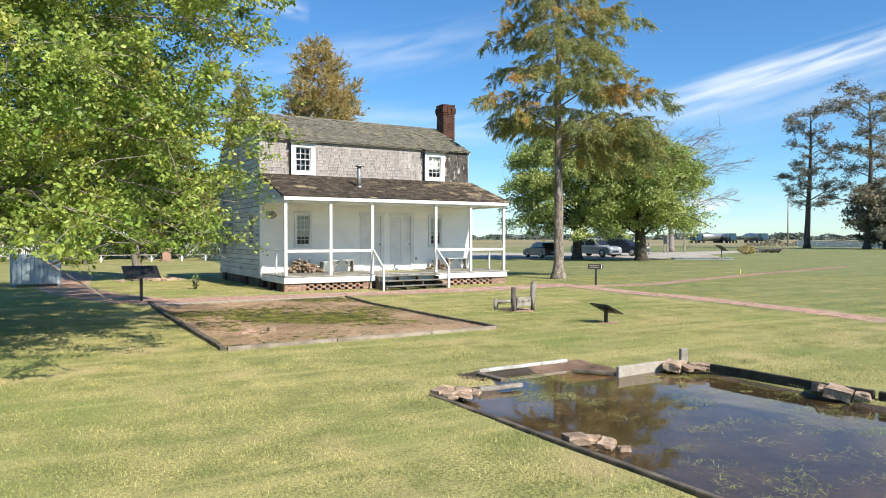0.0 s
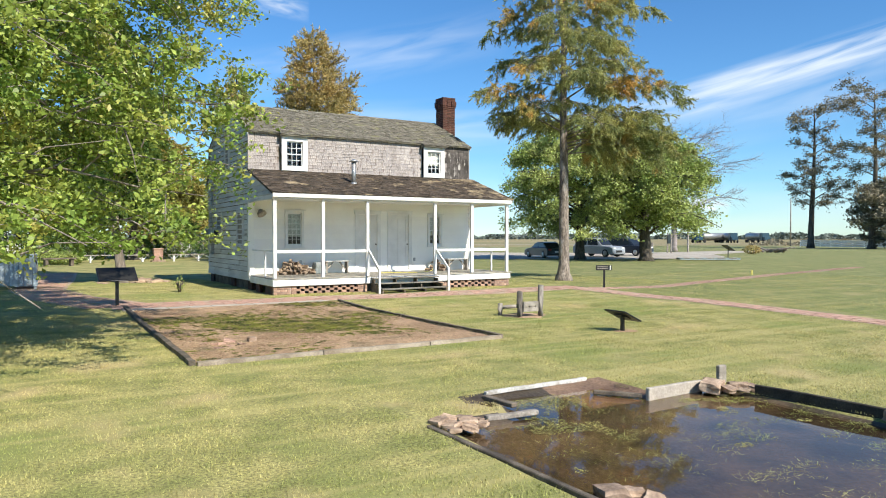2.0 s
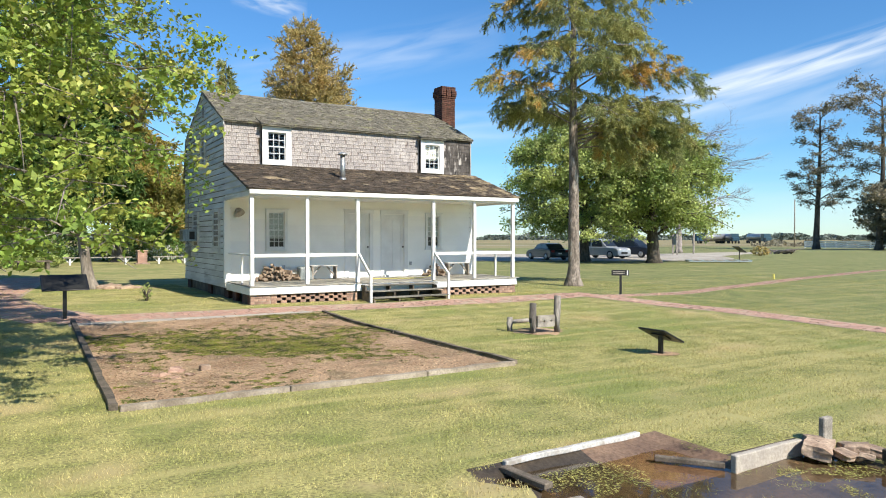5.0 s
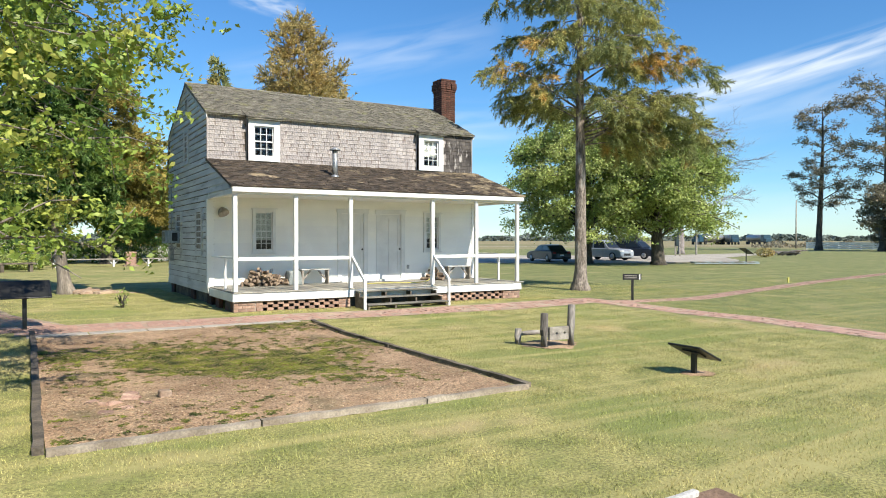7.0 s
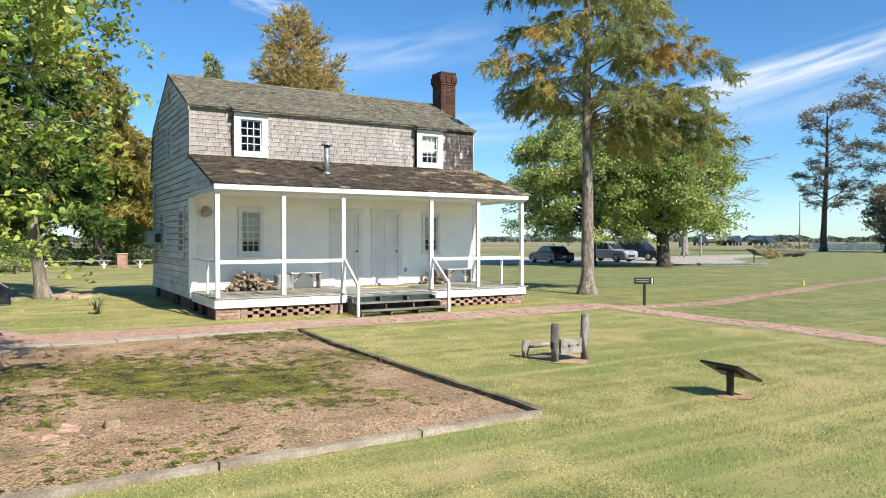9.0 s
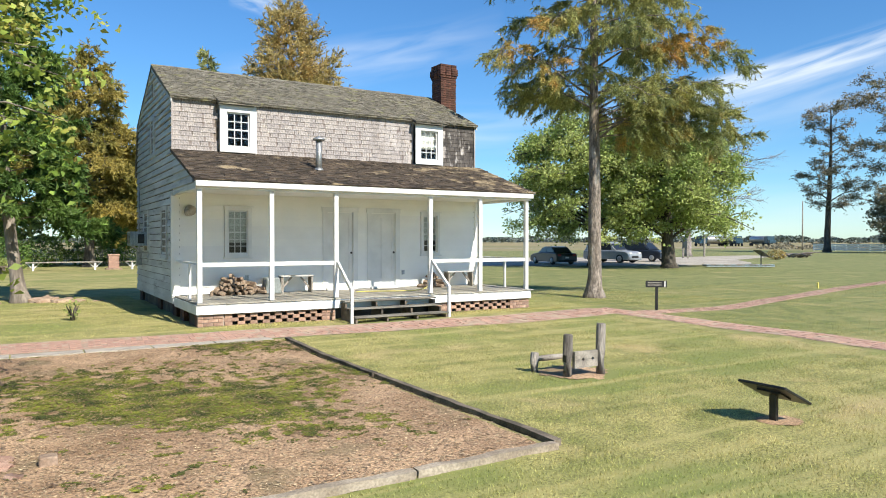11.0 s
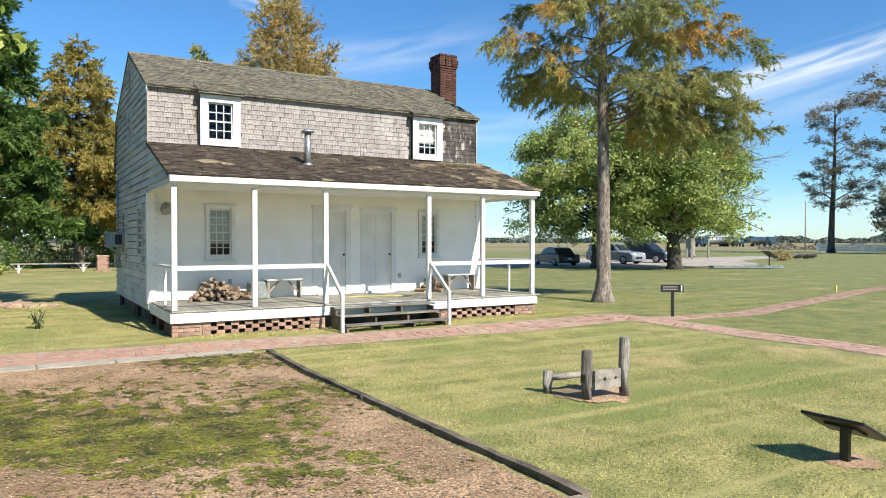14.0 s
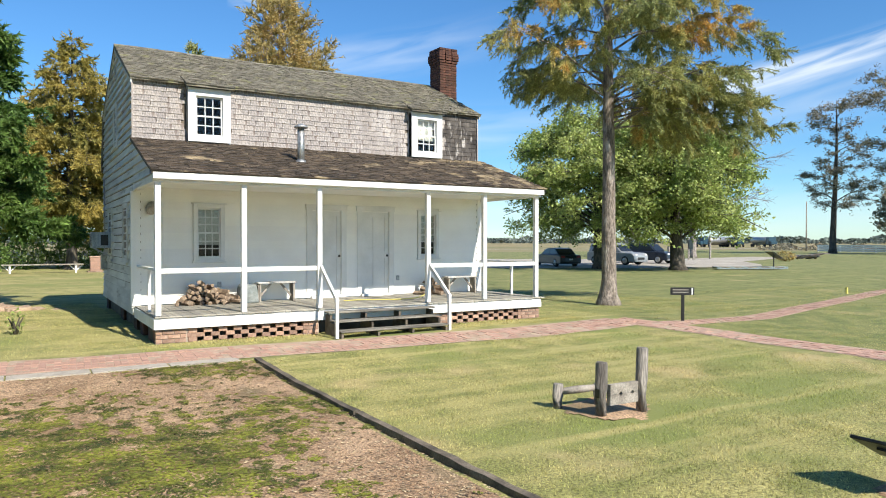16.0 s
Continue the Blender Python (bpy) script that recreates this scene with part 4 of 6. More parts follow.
def dome(radius, peak=0.45, power=0.6):
    return lambda f, az: radius * max(0.0, 1 - abs((f - peak) / (1.02 - peak if f > peak else peak + 0.1)) ** 2) ** power


def big_cypress(z, az):
    """Wide below, tapering from half its height, a little longer on the side away from the house."""
    r = 4.45 * max(0.04, 1 - max((z - 9.0) / 7.5, 0) ** 1.4)
    away = math.cos(az + 0.55)
    return r * (1 + 0.1 * away) * (0.8 + 0.2 * math.sin(z * 3.1 + az * 2))


def tapered(width, base, top, power=0.8):
    return lambda z, az: width * max(0.03, 1 - max((z - base) / (top - base), 0)) ** power * (0.85 + 0.15 * math.sin(z * 3.7 + az * 2))


tree("maple_tree", "broad tree with yellow-green autumn leaves overhanging the lawn", (-8.7, -7.2, 0), 15.0, dome(6.4, 0.42, 0.36), 0.10, 134, 400000, (0.087, 0.051), LEAF_MAPLE, BARK, 0.30, 4, limb_r=0.15, tilt=0.35, droop=0.38, spread_r=0.15, hang=0.25, subs=11, zmin=1.6, rmax=6.3, up_bias=0.5, twigs=13000, twig=0.62, clump=0.075)
conifer("cypress_tree", "tall bald cypress with feathery olive and rust needles", (13.2, 2.4, 0.0), 16.4, 6.0, big_cypress, 76, 15000, 24, (0.125, 0.024), LEAF_CYP, CYP_BARK, 0.21, 9, rise=0.52, sag=0.5, hang=0.62, spray=0.42, inner=0.25, extra=[(5.2 + 0.14 * k, -0.55 + 0.42 * math.sin(k * 2.4), 3.3 + 0.9 * math.cos(k * 1.7)) for k in range(10)])
conifer("evergreen_tree", "dark green evergreen with drooping sprays and a leaning bare lower trunk", (-3.1, 8.8, 0.1), 10.6, 2.3, tapered(2.35, 3.5, 10.9, 0.75), 76, 6500, 18, (0.17, 0.06), LEAF_DARK, BARK, 0.165, 12, rise=0.35, sag=0.35, hang=0.25, spray=0.4, bend=(-0.55, 0.05), inner=0.35)
conifer("cypress_tree", "rust-coloured cypress standing behind the house", (9.43, 21.96, 0), 14.6, 2.0, lambda z, az: 3.2 * max(0.03, 1 - (max(z - 4.5, 0) / 10.5) ** 1.8), 120, 8000, 17, (0.22, 0.055), LEAF_RUST, GREY_TWIG, 0.2, 5, rise=0.8, sag=0.1, hang=-0.45, spray=0.65, inner=0.1)
conifer("cypress_tree", "slim cypress far behind the house", (8.7, 38, 0), 15.8, 4.0, tapered(2.0, 5.0, 16.0, 0.7), 36, 1500, 12, (0.34, 0.09), LEAF_CYP, DARK_BARK, 0.25, 7, rise=0.3, sag=0.3, hang=0.2, spray=0.5)
conifer("cypress_tree", "golden cypress beyond the benches", (0.9, 38.5, 0.1), 15.2, 3.2, tapered(5.4, 7.0, 15.6, 0.95), 84, 9000, 15, (0.30, 0.085), LEAF_GOLD, DARK_BARK, 0.3, 15, rise=0.25, sag=0.35, hang=0.35, spray=0.6)
for i, (x, y, h, rr, mat_) in enumerate(((-4.5, 47.5, 12, 4.5, LEAF_MID), (-10.5, 50, 14, 5, LEAF_DARK), (-17, 44, 13, 5, LEAF_MID), (-12, 36, 10, 3.6, LEAF_DARK), (4.5, 52, 9, 4, LEAF_GOLD), (-7, 56, 15, 5, LEAF_GOLD), (-24, 38, 14, 6, LEAF_DARK), (11, 56, 9, 4.5, LEAF_MID))):
    tree("shade_tree", "leafy tree beyond the picket fence", (x, y, 0.1), h, dome(rr, 0.42, 0.55), 0.12, 34, 13000, (0.36, 0.2), mat_, DARK_BARK, 0.25, 40 + i, tilt=0.45, droop=0.35, group="trees behind the yard", twigs=700, twig=1.1, clump=0.2)
tree("pecan_tree", "round green shade tree beside the parked cars", (33.6, 24.15, 0), 10.4, dome(7.2, 0.48, 0.42), 0.2, 60, 64000, (0.22, 0.12), LEAF_MID, DARK_BARK, 0.42, 61, tilt=0.75, droop=0.6, hang=0.3, zmin=1.35, rmax=7.2, up_bias=0.2, spread_r=0.24, twigs=2800, twig=1.05, clump=0.24, group="shade trees by the car park")
tree("pecan_tree", "wide green shade tree with a forked dark trunk", (36.2, 19.4, 0), 9.2, dome(5.9, 0.48, 0.42), 0.2, 54, 54000, (0.22, 0.12), LEAF_MID, DARK_BARK, 0.5, 62, lean=(-0.05, 0.06), tilt=0.75, droop=0.6, hang=0.3, zmin=1.75, rmax=6.0, up_bias=0.2, spread_r=0.24, twigs=2500, twig=1.05, clump=0.24, group="shade trees by the car park")
tree("bare_tree", "leafless grey tree behind the shade trees", (66.2, 43.1, 0), 15.0, dome(8.5, 0.55, 0.5), 0.2, 46, 0, None, None, GREY_TWIG, 0.4, 71, limb_r=0.2, tilt=0.85, droop=0.45, bare_twigs=True, subs=16)
tree("far_cypress_tree", "tall thin far cypress with flat layered branches", (110, 51.5, 0), 24.5, lambda f, az: (9.0 if f > 0.5 else 6.6) * (1.08 - f) ** 0.28 * (0.72 + 0.28 * math.sin(f * 31 + az * 3)), 0.25, 24, 11000, (0.5, 0.11), LEAF_FAR, DARK_BARK, 0.52, 81, limb_r=0.26, tilt=0.7, droop=0.4, twigs=800, twig=1.4, clump=0.2, group="far cypresses")
tree("far_cypress_tree", "tall dark far cypress with a ragged crown", (110, 41.5, 0), 25.5, lambda f, az: (9.5 if f > 0.4 else 7.0) * (1.08 - f) ** 0.28 * (0.72 + 0.28 * math.sin(f * 27 + az * 3)), 0.18, 28, 15000, (0.5, 0.11), LEAF_FAR, DARK_BARK, 0.52, 82, limb_r=0.26, tilt=0.7, droop=0.4, twigs=1000, twig=1.4, clump=0.22, group="far cypresses")
tree("far_oak_tree", "dark rounded far tree under the cypress", (112, 39.5, 0), 11, dome(6.0, 0.45, 0.5), 0.05, 30, 14000, (0.55, 0.3), LEAF_FAR, DARK_BARK, 0.5, 83, tilt=0.4, droop=0.3)


def tree_line():
    """Low woods along the horizon."""
    rng = np.random.default_rng(5)
    n = 26000
    ang = np.radians(rng.uniform(5, 120, n))
    d = rng.uniform(620, 760, n)
    hgt = 4.2 + 1.8 * np.sin(ang * 37) * np.sin(ang * 91 + 1) + 0.8 * np.sin(ang * 211)
    c = np.stack([np.cos(ang) * d, np.sin(ang) * d, hgt * rng.uniform(0, 1, n) ** 0.7], 1)
    ob = polys("woods", leaf_quads(c, 3.0, 2.2, rng), LEAF_HAZE)
    tagged(ob, "low dark woods along the horizon", "woods", kind="stuff")
    n = 5000
    ang = np.radians(rng.uniform(14, 36, n))
    d = rng.uniform(170, 210, n)
    c = np.stack([np.cos(ang) * d - 5, np.sin(ang) * d - 20, (0.4 + 1.1 * (0.5 + 0.5 * np.sin(ang * 160))) * rng.uniform(0, 1, n)], 1)
    ob = polys("hedgerow", leaf_quads(c, 0.6, 0.4, rng), LEAF_FAR)
    tagged(ob, "rough green hedgerow at the field edge", "hedge", kind="stuff")


tree_line()


# ---- grass ----
def in_pond(x, y):
    near = (x > POND[0] - 0.1) & (x < POND[1] + 0.1) & (y < -13.5)
    wet = np.zeros(len(x), bool)
    k = np.nonzero(near)[0]
    wet[k] = [pond_depth(a, b) > 0.015 or (-1.75 < a < 0.2 and -14.6 < b < -13.58) or a > POND[1] - 0.05 or (a < POND[0] + 0.06) for a, b in zip(x[k], y[k])]
    return wet


def dirt_here(x, y):
    soil = (((x - 3.85) / 0.6) ** 2 + ((y + 7.25) / 0.6) ** 2 < 1) | (((x - 3.85) / 0.26) ** 2 + ((y + 10.45) / 0.24) ** 2 < 1) | ((y > -2.2) & (x > -4.6) & (x < 10.4)) | ((x > 9.6) & (x < 11) & (y > -12))
    return soil | ((x > -4.3) & (x < 1.25) & (y > -10.1) & (y < -2.2)) | in_pond(x, y)


def lawn_blades():
    rng = np.random.default_rng(2)
    n = 1000000
    x, y = rng.uniform(-11, 14, n), rng.uniform(-20.5, -0.2, n)
    # thinner with distance from the flown line
    near = np.minimum(np.hypot(x + 4.5, y + 17), np.hypot(x - 1, y + 9))
    keep = (rng.random(n) < np.clip(1.25 - near / 13, 0.12, 1)) & ~dirt_here(x, y)
    x, y = x[keep], y[keep]
    # thinner grass round the house and towards the drive
    for x0, x1, y0, y1, m in ((-13, -0.1, -0.4, 10, 90000), (8.8, 17, -0.4, 8, 40000), (14, 28, -12, 5, 60000), (-0.3, 9.6, -0.74, 0.02, 22000)):
        x, y = np.append(x, rng.uniform(x0, x1, m)), np.append(y, rng.uniform(y0, y1, m))
    n = len(x)
    z = np.array([gz(a, b) + 0.018 * noise.noise(Vector((a * 0.5, b * 0.5, 0))) + 0.008 * noise.noise(Vector((a * 2.1, b * 2.1, 3))) for a, b in zip(x, y)])
    clump = np.array([noise.noise(Vector((a * 1.3, b * 1.3, 7))) for a, b in zip(x, y)])
    h = rng.uniform(0.010, 0.032, n) * np.where((y > -0.4) | (x > 14), 1.2, 1.0) * (1 + 0.6 * clump)
    w = rng.uniform(0.0035, 0.0065, n)
    a = rng.uniform(0, 2 * np.pi, n)
    lean = rng.uniform(0.1, 1.0, n) * h
    b = rng.uniform(0, 2 * np.pi, n)
    base = np.stack([x, y, z - 0.004], 1)
    side = np.stack([np.cos(a), np.sin(a), 0 * a], 1) * w[:, None]
    tip = base + np.stack([np.cos(b) * lean, np.sin(b) * lean, h], 1)
    ob = polys("grass", np.stack([base - side, base + side, tip], 1), BLADE)
    tagged(ob, "short lawn grass blades, green and straw-coloured", "grass", kind="stuff")


lawn_blades()


# ---- pond ----
MOSS = material("olive_moss", (0.05, 0.062, 0.008), (0.25, 0.255, 0.03), 2.6, 0.95, 0, 20, vary=0.45)
SCUM = material("lime_algae", (0.15, 0.165, 0.04), (0.33, 0.32, 0.085), 2.5, 0.9, 0, 20, vary=0.4)
OLD_WHITE = material("peeling_white_paint", (0.42, 0.405, 0.375), (0.60, 0.585, 0.55), 3, 0.8, 0.3, 40, stain=(0.30, 0.27, 0.23), stain_scale=4)
CONCRETE = material("rough_concrete", (0.35, 0.31, 0.26), (0.46, 0.41, 0.345), 5, 0.9, 0.4, 40, grit=0.12)
def pond():
    bm = bmesh.new()
    vs = [bm.verts.new((x, y, -0.075)) for x, y in ((POND[0] - 0.1, POND[2]), (POND[1] + 0.1, POND[2]), (POND[1] + 0.1, -14.3), (0.28, -14.3), (0.28, -13.66), (-2.05, -13.66), (-2.05, -14.3), (POND[0] - 0.1, -14.3))]
    f = bm.faces.new(vs)
    bmesh.ops.recalc_face_normals(bm, faces=[f])
    f.normal_update()
    w = part("water", bm, WATER)
    if w.data.polygons[0].normal.z < 0:
        w.data.flip_normals()
    w.visible_shadow = False
    tagged(w, "still shallow brown water reflecting the sky", "water", kind="structure")
    edging = (("log_edging", (-2.95, -14.6), (-2.74, -21.9), 0.06, 0.03, DARK_WOOD, "dark wet log edging along the pond"),
              ("white_plank", (-1.66, -13.64), (-0.04, -13.60), 0.06, 0.03, OLD_WHITE, "peeling white plank at the pond edge"),
              ("plank", (-1.68, -13.66), (-1.62, -14.22), 0.09, 0.0, DARK_WOOD, "dark rotten plank in the pond corner"),
              ("plank", (-2.22, -14.50), (-1.6, -14.58), 0.08, 0.0, OLD_WOOD, "grey plank floating at the pond edge"),
              ("plank", (-0.35, -14.1), (0.0, -14.55), 0.06, -0.015, DARK_WOOD, "dark plank half sunk in mud"),
              ("concrete_kerb", (0.0, -14.63), (0.95, -14.62), 0.06, 0.07, CONCRETE, "pale concrete kerb block beside the pond"),
              ("board_edging", (1.22, -15.2), (1.36, -17.35), 0.05, 0.09, BLACK_WOOD, "black timber board along the pond bank"),
              ("board_edging", (1.36, -17.4), (1.40, -21.9), 0.05, 0.09, BLACK_WOOD, "black timber board along the pond bank"))
    for name, a, b, w, top, mat_, label in edging:
        bm = bmesh.new()
        tall = 0.26 if "board" in name or "kerb" in name else (0.16 if "log" in name else 0.05)
        q = (Vector((*b, 0)) - Vector((*a, 0)))
        m = pose(a[0], a[1], top, 0, 0, math.degrees(math.atan2(q.y, q.x)))
        box(bm, 0, q.length, -w / 2, w / 2, -tall, 0, m)
        bmesh.ops.subdivide_edges(bm, edges=[e for e in bm.edges if e.calc_length() > 0.4], cuts=6)
        for v in bm.verts:
            v.co += Vector((noise.noise(v.co * 2.3), noise.noise(v.co * 2.1 + Vector((5, 0, 0))), noise.noise(v.co * 1.7 + Vector((0, 8, 0))) * 0.6)) * 0.022
        ob = part(name, bm, mat_, bevel=0.008)
        tagged(ob, label, "timber" if "kerb" not in name else "kerb")
    rng = random.Random(17)
    for label, group, spots in (("rough pale broken stone on the pond corner", "corner stones", [(-2.80, -14.54, 0.14), (-2.65, -14.48, 0.13), (-2.50, -14.53, 0.12), (-2.76, -14.72, 0.13), (-2.56, -14.70, 0.15), (-2.43, -14.66, 0.11), (-2.70, -14.61, 0.12), (-2.62, -14.84, 0.12), (-2.46, -14.8, 0.10), (-2.82, -14.86, 0.10)]),
                                ("brown block of stone lying in the water", "water stones", [(-2.60, -16.72, 0.19), (-2.44, -16.80, 0.14), (-2.46, -17.0, 0.14), (-2.40, -17.15, 0.09)]),
                                ("reddish stone by the concrete kerb", "kerb stones", [(0.94, -14.80, 0.23), (1.06, -14.72, 0.2), (1.22, -14.96, 0.2), (1.0, -15.0, 0.12), (1.32, -15.12, 0.14), (1.12, -15.12, 0.1)]),
                                ("flat brown stone slab on the bank", "bank stones", [(1.28, -16.78, 0.2), (1.22, -17.02, 0.22), (1.3, -17.25, 0.17)])):
        for x, y, s in spots:
            stone(x, y, s, label, group, rng, -0.06 if "water" in label else 0.0)
    ob = one("post_stub", OLD_WOOD, None, (1.26, 1.40, -14.66, -14.60, -0.02, 0.22), bevel=0.01)
    tagged(ob, "short grey timber post stub by the pond", "post")
    # weeds and scum
    nr = np.random.default_rng(8)
    spots = [(nr.uniform(-2.5, 1.2), nr.uniform(-19.5, -14.6)) for _ in range(120)]
    tri = []
    for x, y in spots:
        k = int(nr.integers(12, 50))
        p = np.stack([nr.normal(x, 0.13, k), nr.normal(y, 0.06, k), np.full(k, -0.08)], 1)
        a = nr.uniform(0, 6.28, k)
        side = np.stack([np.cos(a), np.sin(a), 0 * a], 1) * 0.0032
        tip = p + np.stack([nr.normal(0, 0.05, k), nr.normal(0, 0.05, k), nr.uniform(0.008, 0.03, k)], 1)
        tri.append(np.stack([p - side, p + side, tip], 1))
    ob = polys("water_weeds", np.concatenate(tri), LEAF_MID)
    tagged(ob, "sparse green weeds standing in the pond", "weeds", kind="stuff")
    n = 60000
    x, y = nr.uniform(-2.7, 1.25, n), nr.uniform(-20, -13.85, n)
    fld = np.array([noise.noise(Vector((a * 1.1, b * 1.1, 4))) + 0.55 * noise.noise(Vector((a * 4, b * 4, 2))) for a, b in zip(x, y)])
    shore = np.clip((y + 15.4) / 1.2, 0, 1) * 0.42 + np.clip((x - 0.45) / 0.6, 0, 1) * 0.55 - 0.2
    keep = (fld + shore - np.clip((-16.6 - y) / 2, 0, 0.5) > 0.33)
    bank = np.array([gz(a, b) - pond_depth(a, b) for a, b in zip(x, y)]) + 0.032
    level = np.maximum(bank, -0.071)
    c = np.stack([x, y, level], 1)[keep & (level < 0.0)]
    q = leaf_quads(c, 0.028, 0.016, nr)
    q[:, :, 2] = c[:, None, 2] + (q[:, :, 2] - c[:, None, 2]) * 0.08
    ob = polys("pond_scum", q, SCUM)
    tagged(ob, "patches of green scum and litter floating on the pond", "algae", kind="stuff")


def stone(x, y, s, label, group, rng, dz=0.0):
    bm = bmesh.new()
    bmesh.ops.create_cube(bm, size=1.0)
    bmesh.ops.subdivide_edges(bm, edges=bm.edges[:], cuts=2, use_grid_fill=True)
    o = Vector((rng.uniform(0, 50), rng.uniform(0, 50), 0))
    for v in bm.verts:
        k = v.co.normalized() * 0.62
        v.co = v.co.lerp(k, 0.13) * (1 + 0.34 * noise.noise(v.co * 1.7 + o))
        v.co = Vector((v.co.x * s * 1.25, v.co.y * s * 0.95, v.co.z * s * 0.5))
    me = part("stone", bm, STONE)
    me.matrix_basis = pose(x, y, gz(x, y) + s * 0.12 + dz, rng.uniform(-12, 12), rng.uniform(-12, 12), rng.uniform(0, 360))
    return tagged(me, label, "stone", group)


pond()


# ---- plot border and rubble ----
BORDER = material("weathered_brown_timber", (0.22, 0.175, 0.13), (0.40, 0.34, 0.27), 3, 0.9, 0.6, 45, vary=0.15)


def log(name, a, b, r, mat_, label, flat=1.0):
    bm = bmesh.new()
    n = 14
    pts = [Vector((*a, 0)).lerp(Vector((*b, 0)), i / n) for i in range(n + 1)]
    pts = [Vector((p.x + 0.02 * noise.noise(p * 0.9), p.y + 0.02 * noise.noise(p * 0.8 + Vector((9, 0, 0))), gz(p.x, p.y) + r * 0.55)) for p in pts]
    tube(bm, pts, [r * 1.3 * (1 + 0.12 * noise.noise(p * 3)) for p in pts], 4)
    mid = Vector((*a, 0))
    ax = (Vector((*b, 0)) - mid).normalized()
    for i, v in enumerate(bm.verts):
        p = pts[i // 4]
        v.co = p + Matrix.Rotation(radians(45), 3, ax) @ (v.co - p)
    for v in bm.verts:
        c = gz(v.co.x, v.co.y) + r * 0.55
        v.co.z = c + (v.co.z - c) * flat
        v.co += Vector((noise.noise(v.co * 6), noise.noise(v.co * 6 + Vector((3, 3, 3))), noise.noise(v.co * 5 + Vector((7, 0, 0))))) * 0.012
    for f in bm.faces:
        f.smooth = False
    return tagged(part(name, bm, mat_), label, "log")


log("border_log", (-4.26, -10.0), (-4.22, -6.2), 0.05, DARK_WOOD, "dark weathered log bordering the bare soil")
log("border_log", (-4.21, -6.2), (-4.2, -1.6), 0.05, DARK_WOOD, "dark weathered log bordering the bare soil")
for a, b in ((-4.2, -2.3), (-2.28, -0.35), (-0.33, 1.16)):
    log("border_log", (a, -10.0 + 0.012 * a), (b, -10.0 + 0.012 * b), 0.052, BORDER, "pale grey flat log bordering the bare soil", 0.7)
log("border_log", (1.22, -9.95), (1.18, -6.1), 0.045, DARK_WOOD, "dark squared timber bordering the bare soil")
log("border_log", (1.18, -6.05), (1.15, -2.3), 0.045, DARK_WOOD, "dark squared timber bordering the bare soil")
rr = random.Random(23)
for x, y, s in ((-3.5, -8.35, 0.17), (-3.28, -8.15, 0.16), (-3.15, -8.45, 0.13), (-3.4, -8.65, 0.12), (-3.6, -8.75, 0.12), (-3.25, -7.95, 0.15), (-3.68, -8.1, 0.11)):
    tagged(stone(x, y, s, "broken reddish brick lump on the bare soil", "brick rubble", rr), category="rubble").data.materials[0] = BRICK
ob = one("stone_block", STONE, None, (-2.98, -2.84, -8.30, -8.16, 0.0, 0.11), bevel=0.012)
tagged(ob, "pale squared stone block on the soil", "stone")
for x, y, s in ((-1.1, -3.2, 0.08), (-0.95, -3.25, 0.05)):
    tagged(stone(x, y, s, "flat pale stone set in the soil", "soil stones", rr, -0.03))


def litter():
    nr = np.random.default_rng(12)
    n = 170000
    x, y = nr.uniform(-4.15, 1.1, n), nr.uniform(-9.9, -2.25, n)
    z = np.array([gz(a, b) + 0.036 + 0.018 * noise.noise(Vector((a * 0.5, b * 0.5, 0))) for a, b in zip(x, y)])
    moss = np.array([noise.noise(Vector((a * 0.55, b * 0.55, 21))) + 0.5 * noise.noise(Vector((a * 2.2, b * 2.2, 5))) for a, b in zip(x, y)])
    fleck = np.array([noise.noise(Vector((a * 7, b * 7, 15))) for a, b in zip(x, y)])
    hub = np.exp(-(((x + 1.5) / 2.1) ** 2 + ((y + 5.9) / 2.0) ** 2))
    green = nr.random(n) < np.clip((moss + 0.8 * fleck + 0.85 * hub - 0.25) * 2.6, 0, 0.85)
    c = np.stack([x, y, z], 1)
    for name, sel, size, mat_, label, cat in (("moss", green, (0.042, 0.03), MOSS, "low green moss tufts on bare soil", "moss"),
                                             ("leaf_litter", ~green & (nr.random(n) < 0.20), (0.045, 0.018), LITTER, "dry brown leaf litter scattered on soil", "leaf litter")):
        q = leaf_quads(c[sel], size[0], size[1], nr)
        q[:, :, 2] = c[sel][:, None, 2] + np.abs(q[:, :, 2] - c[sel][:, None, 2]) * 0.35
        tagged(polys(name, q, mat_), label, cat, kind="stuff")


LITTER = material("dry_leaf", (0.17, 0.10, 0.055), (0.56, 0.43, 0.27), 14, 0.9, 0, 40, vary=0.5)
litter()


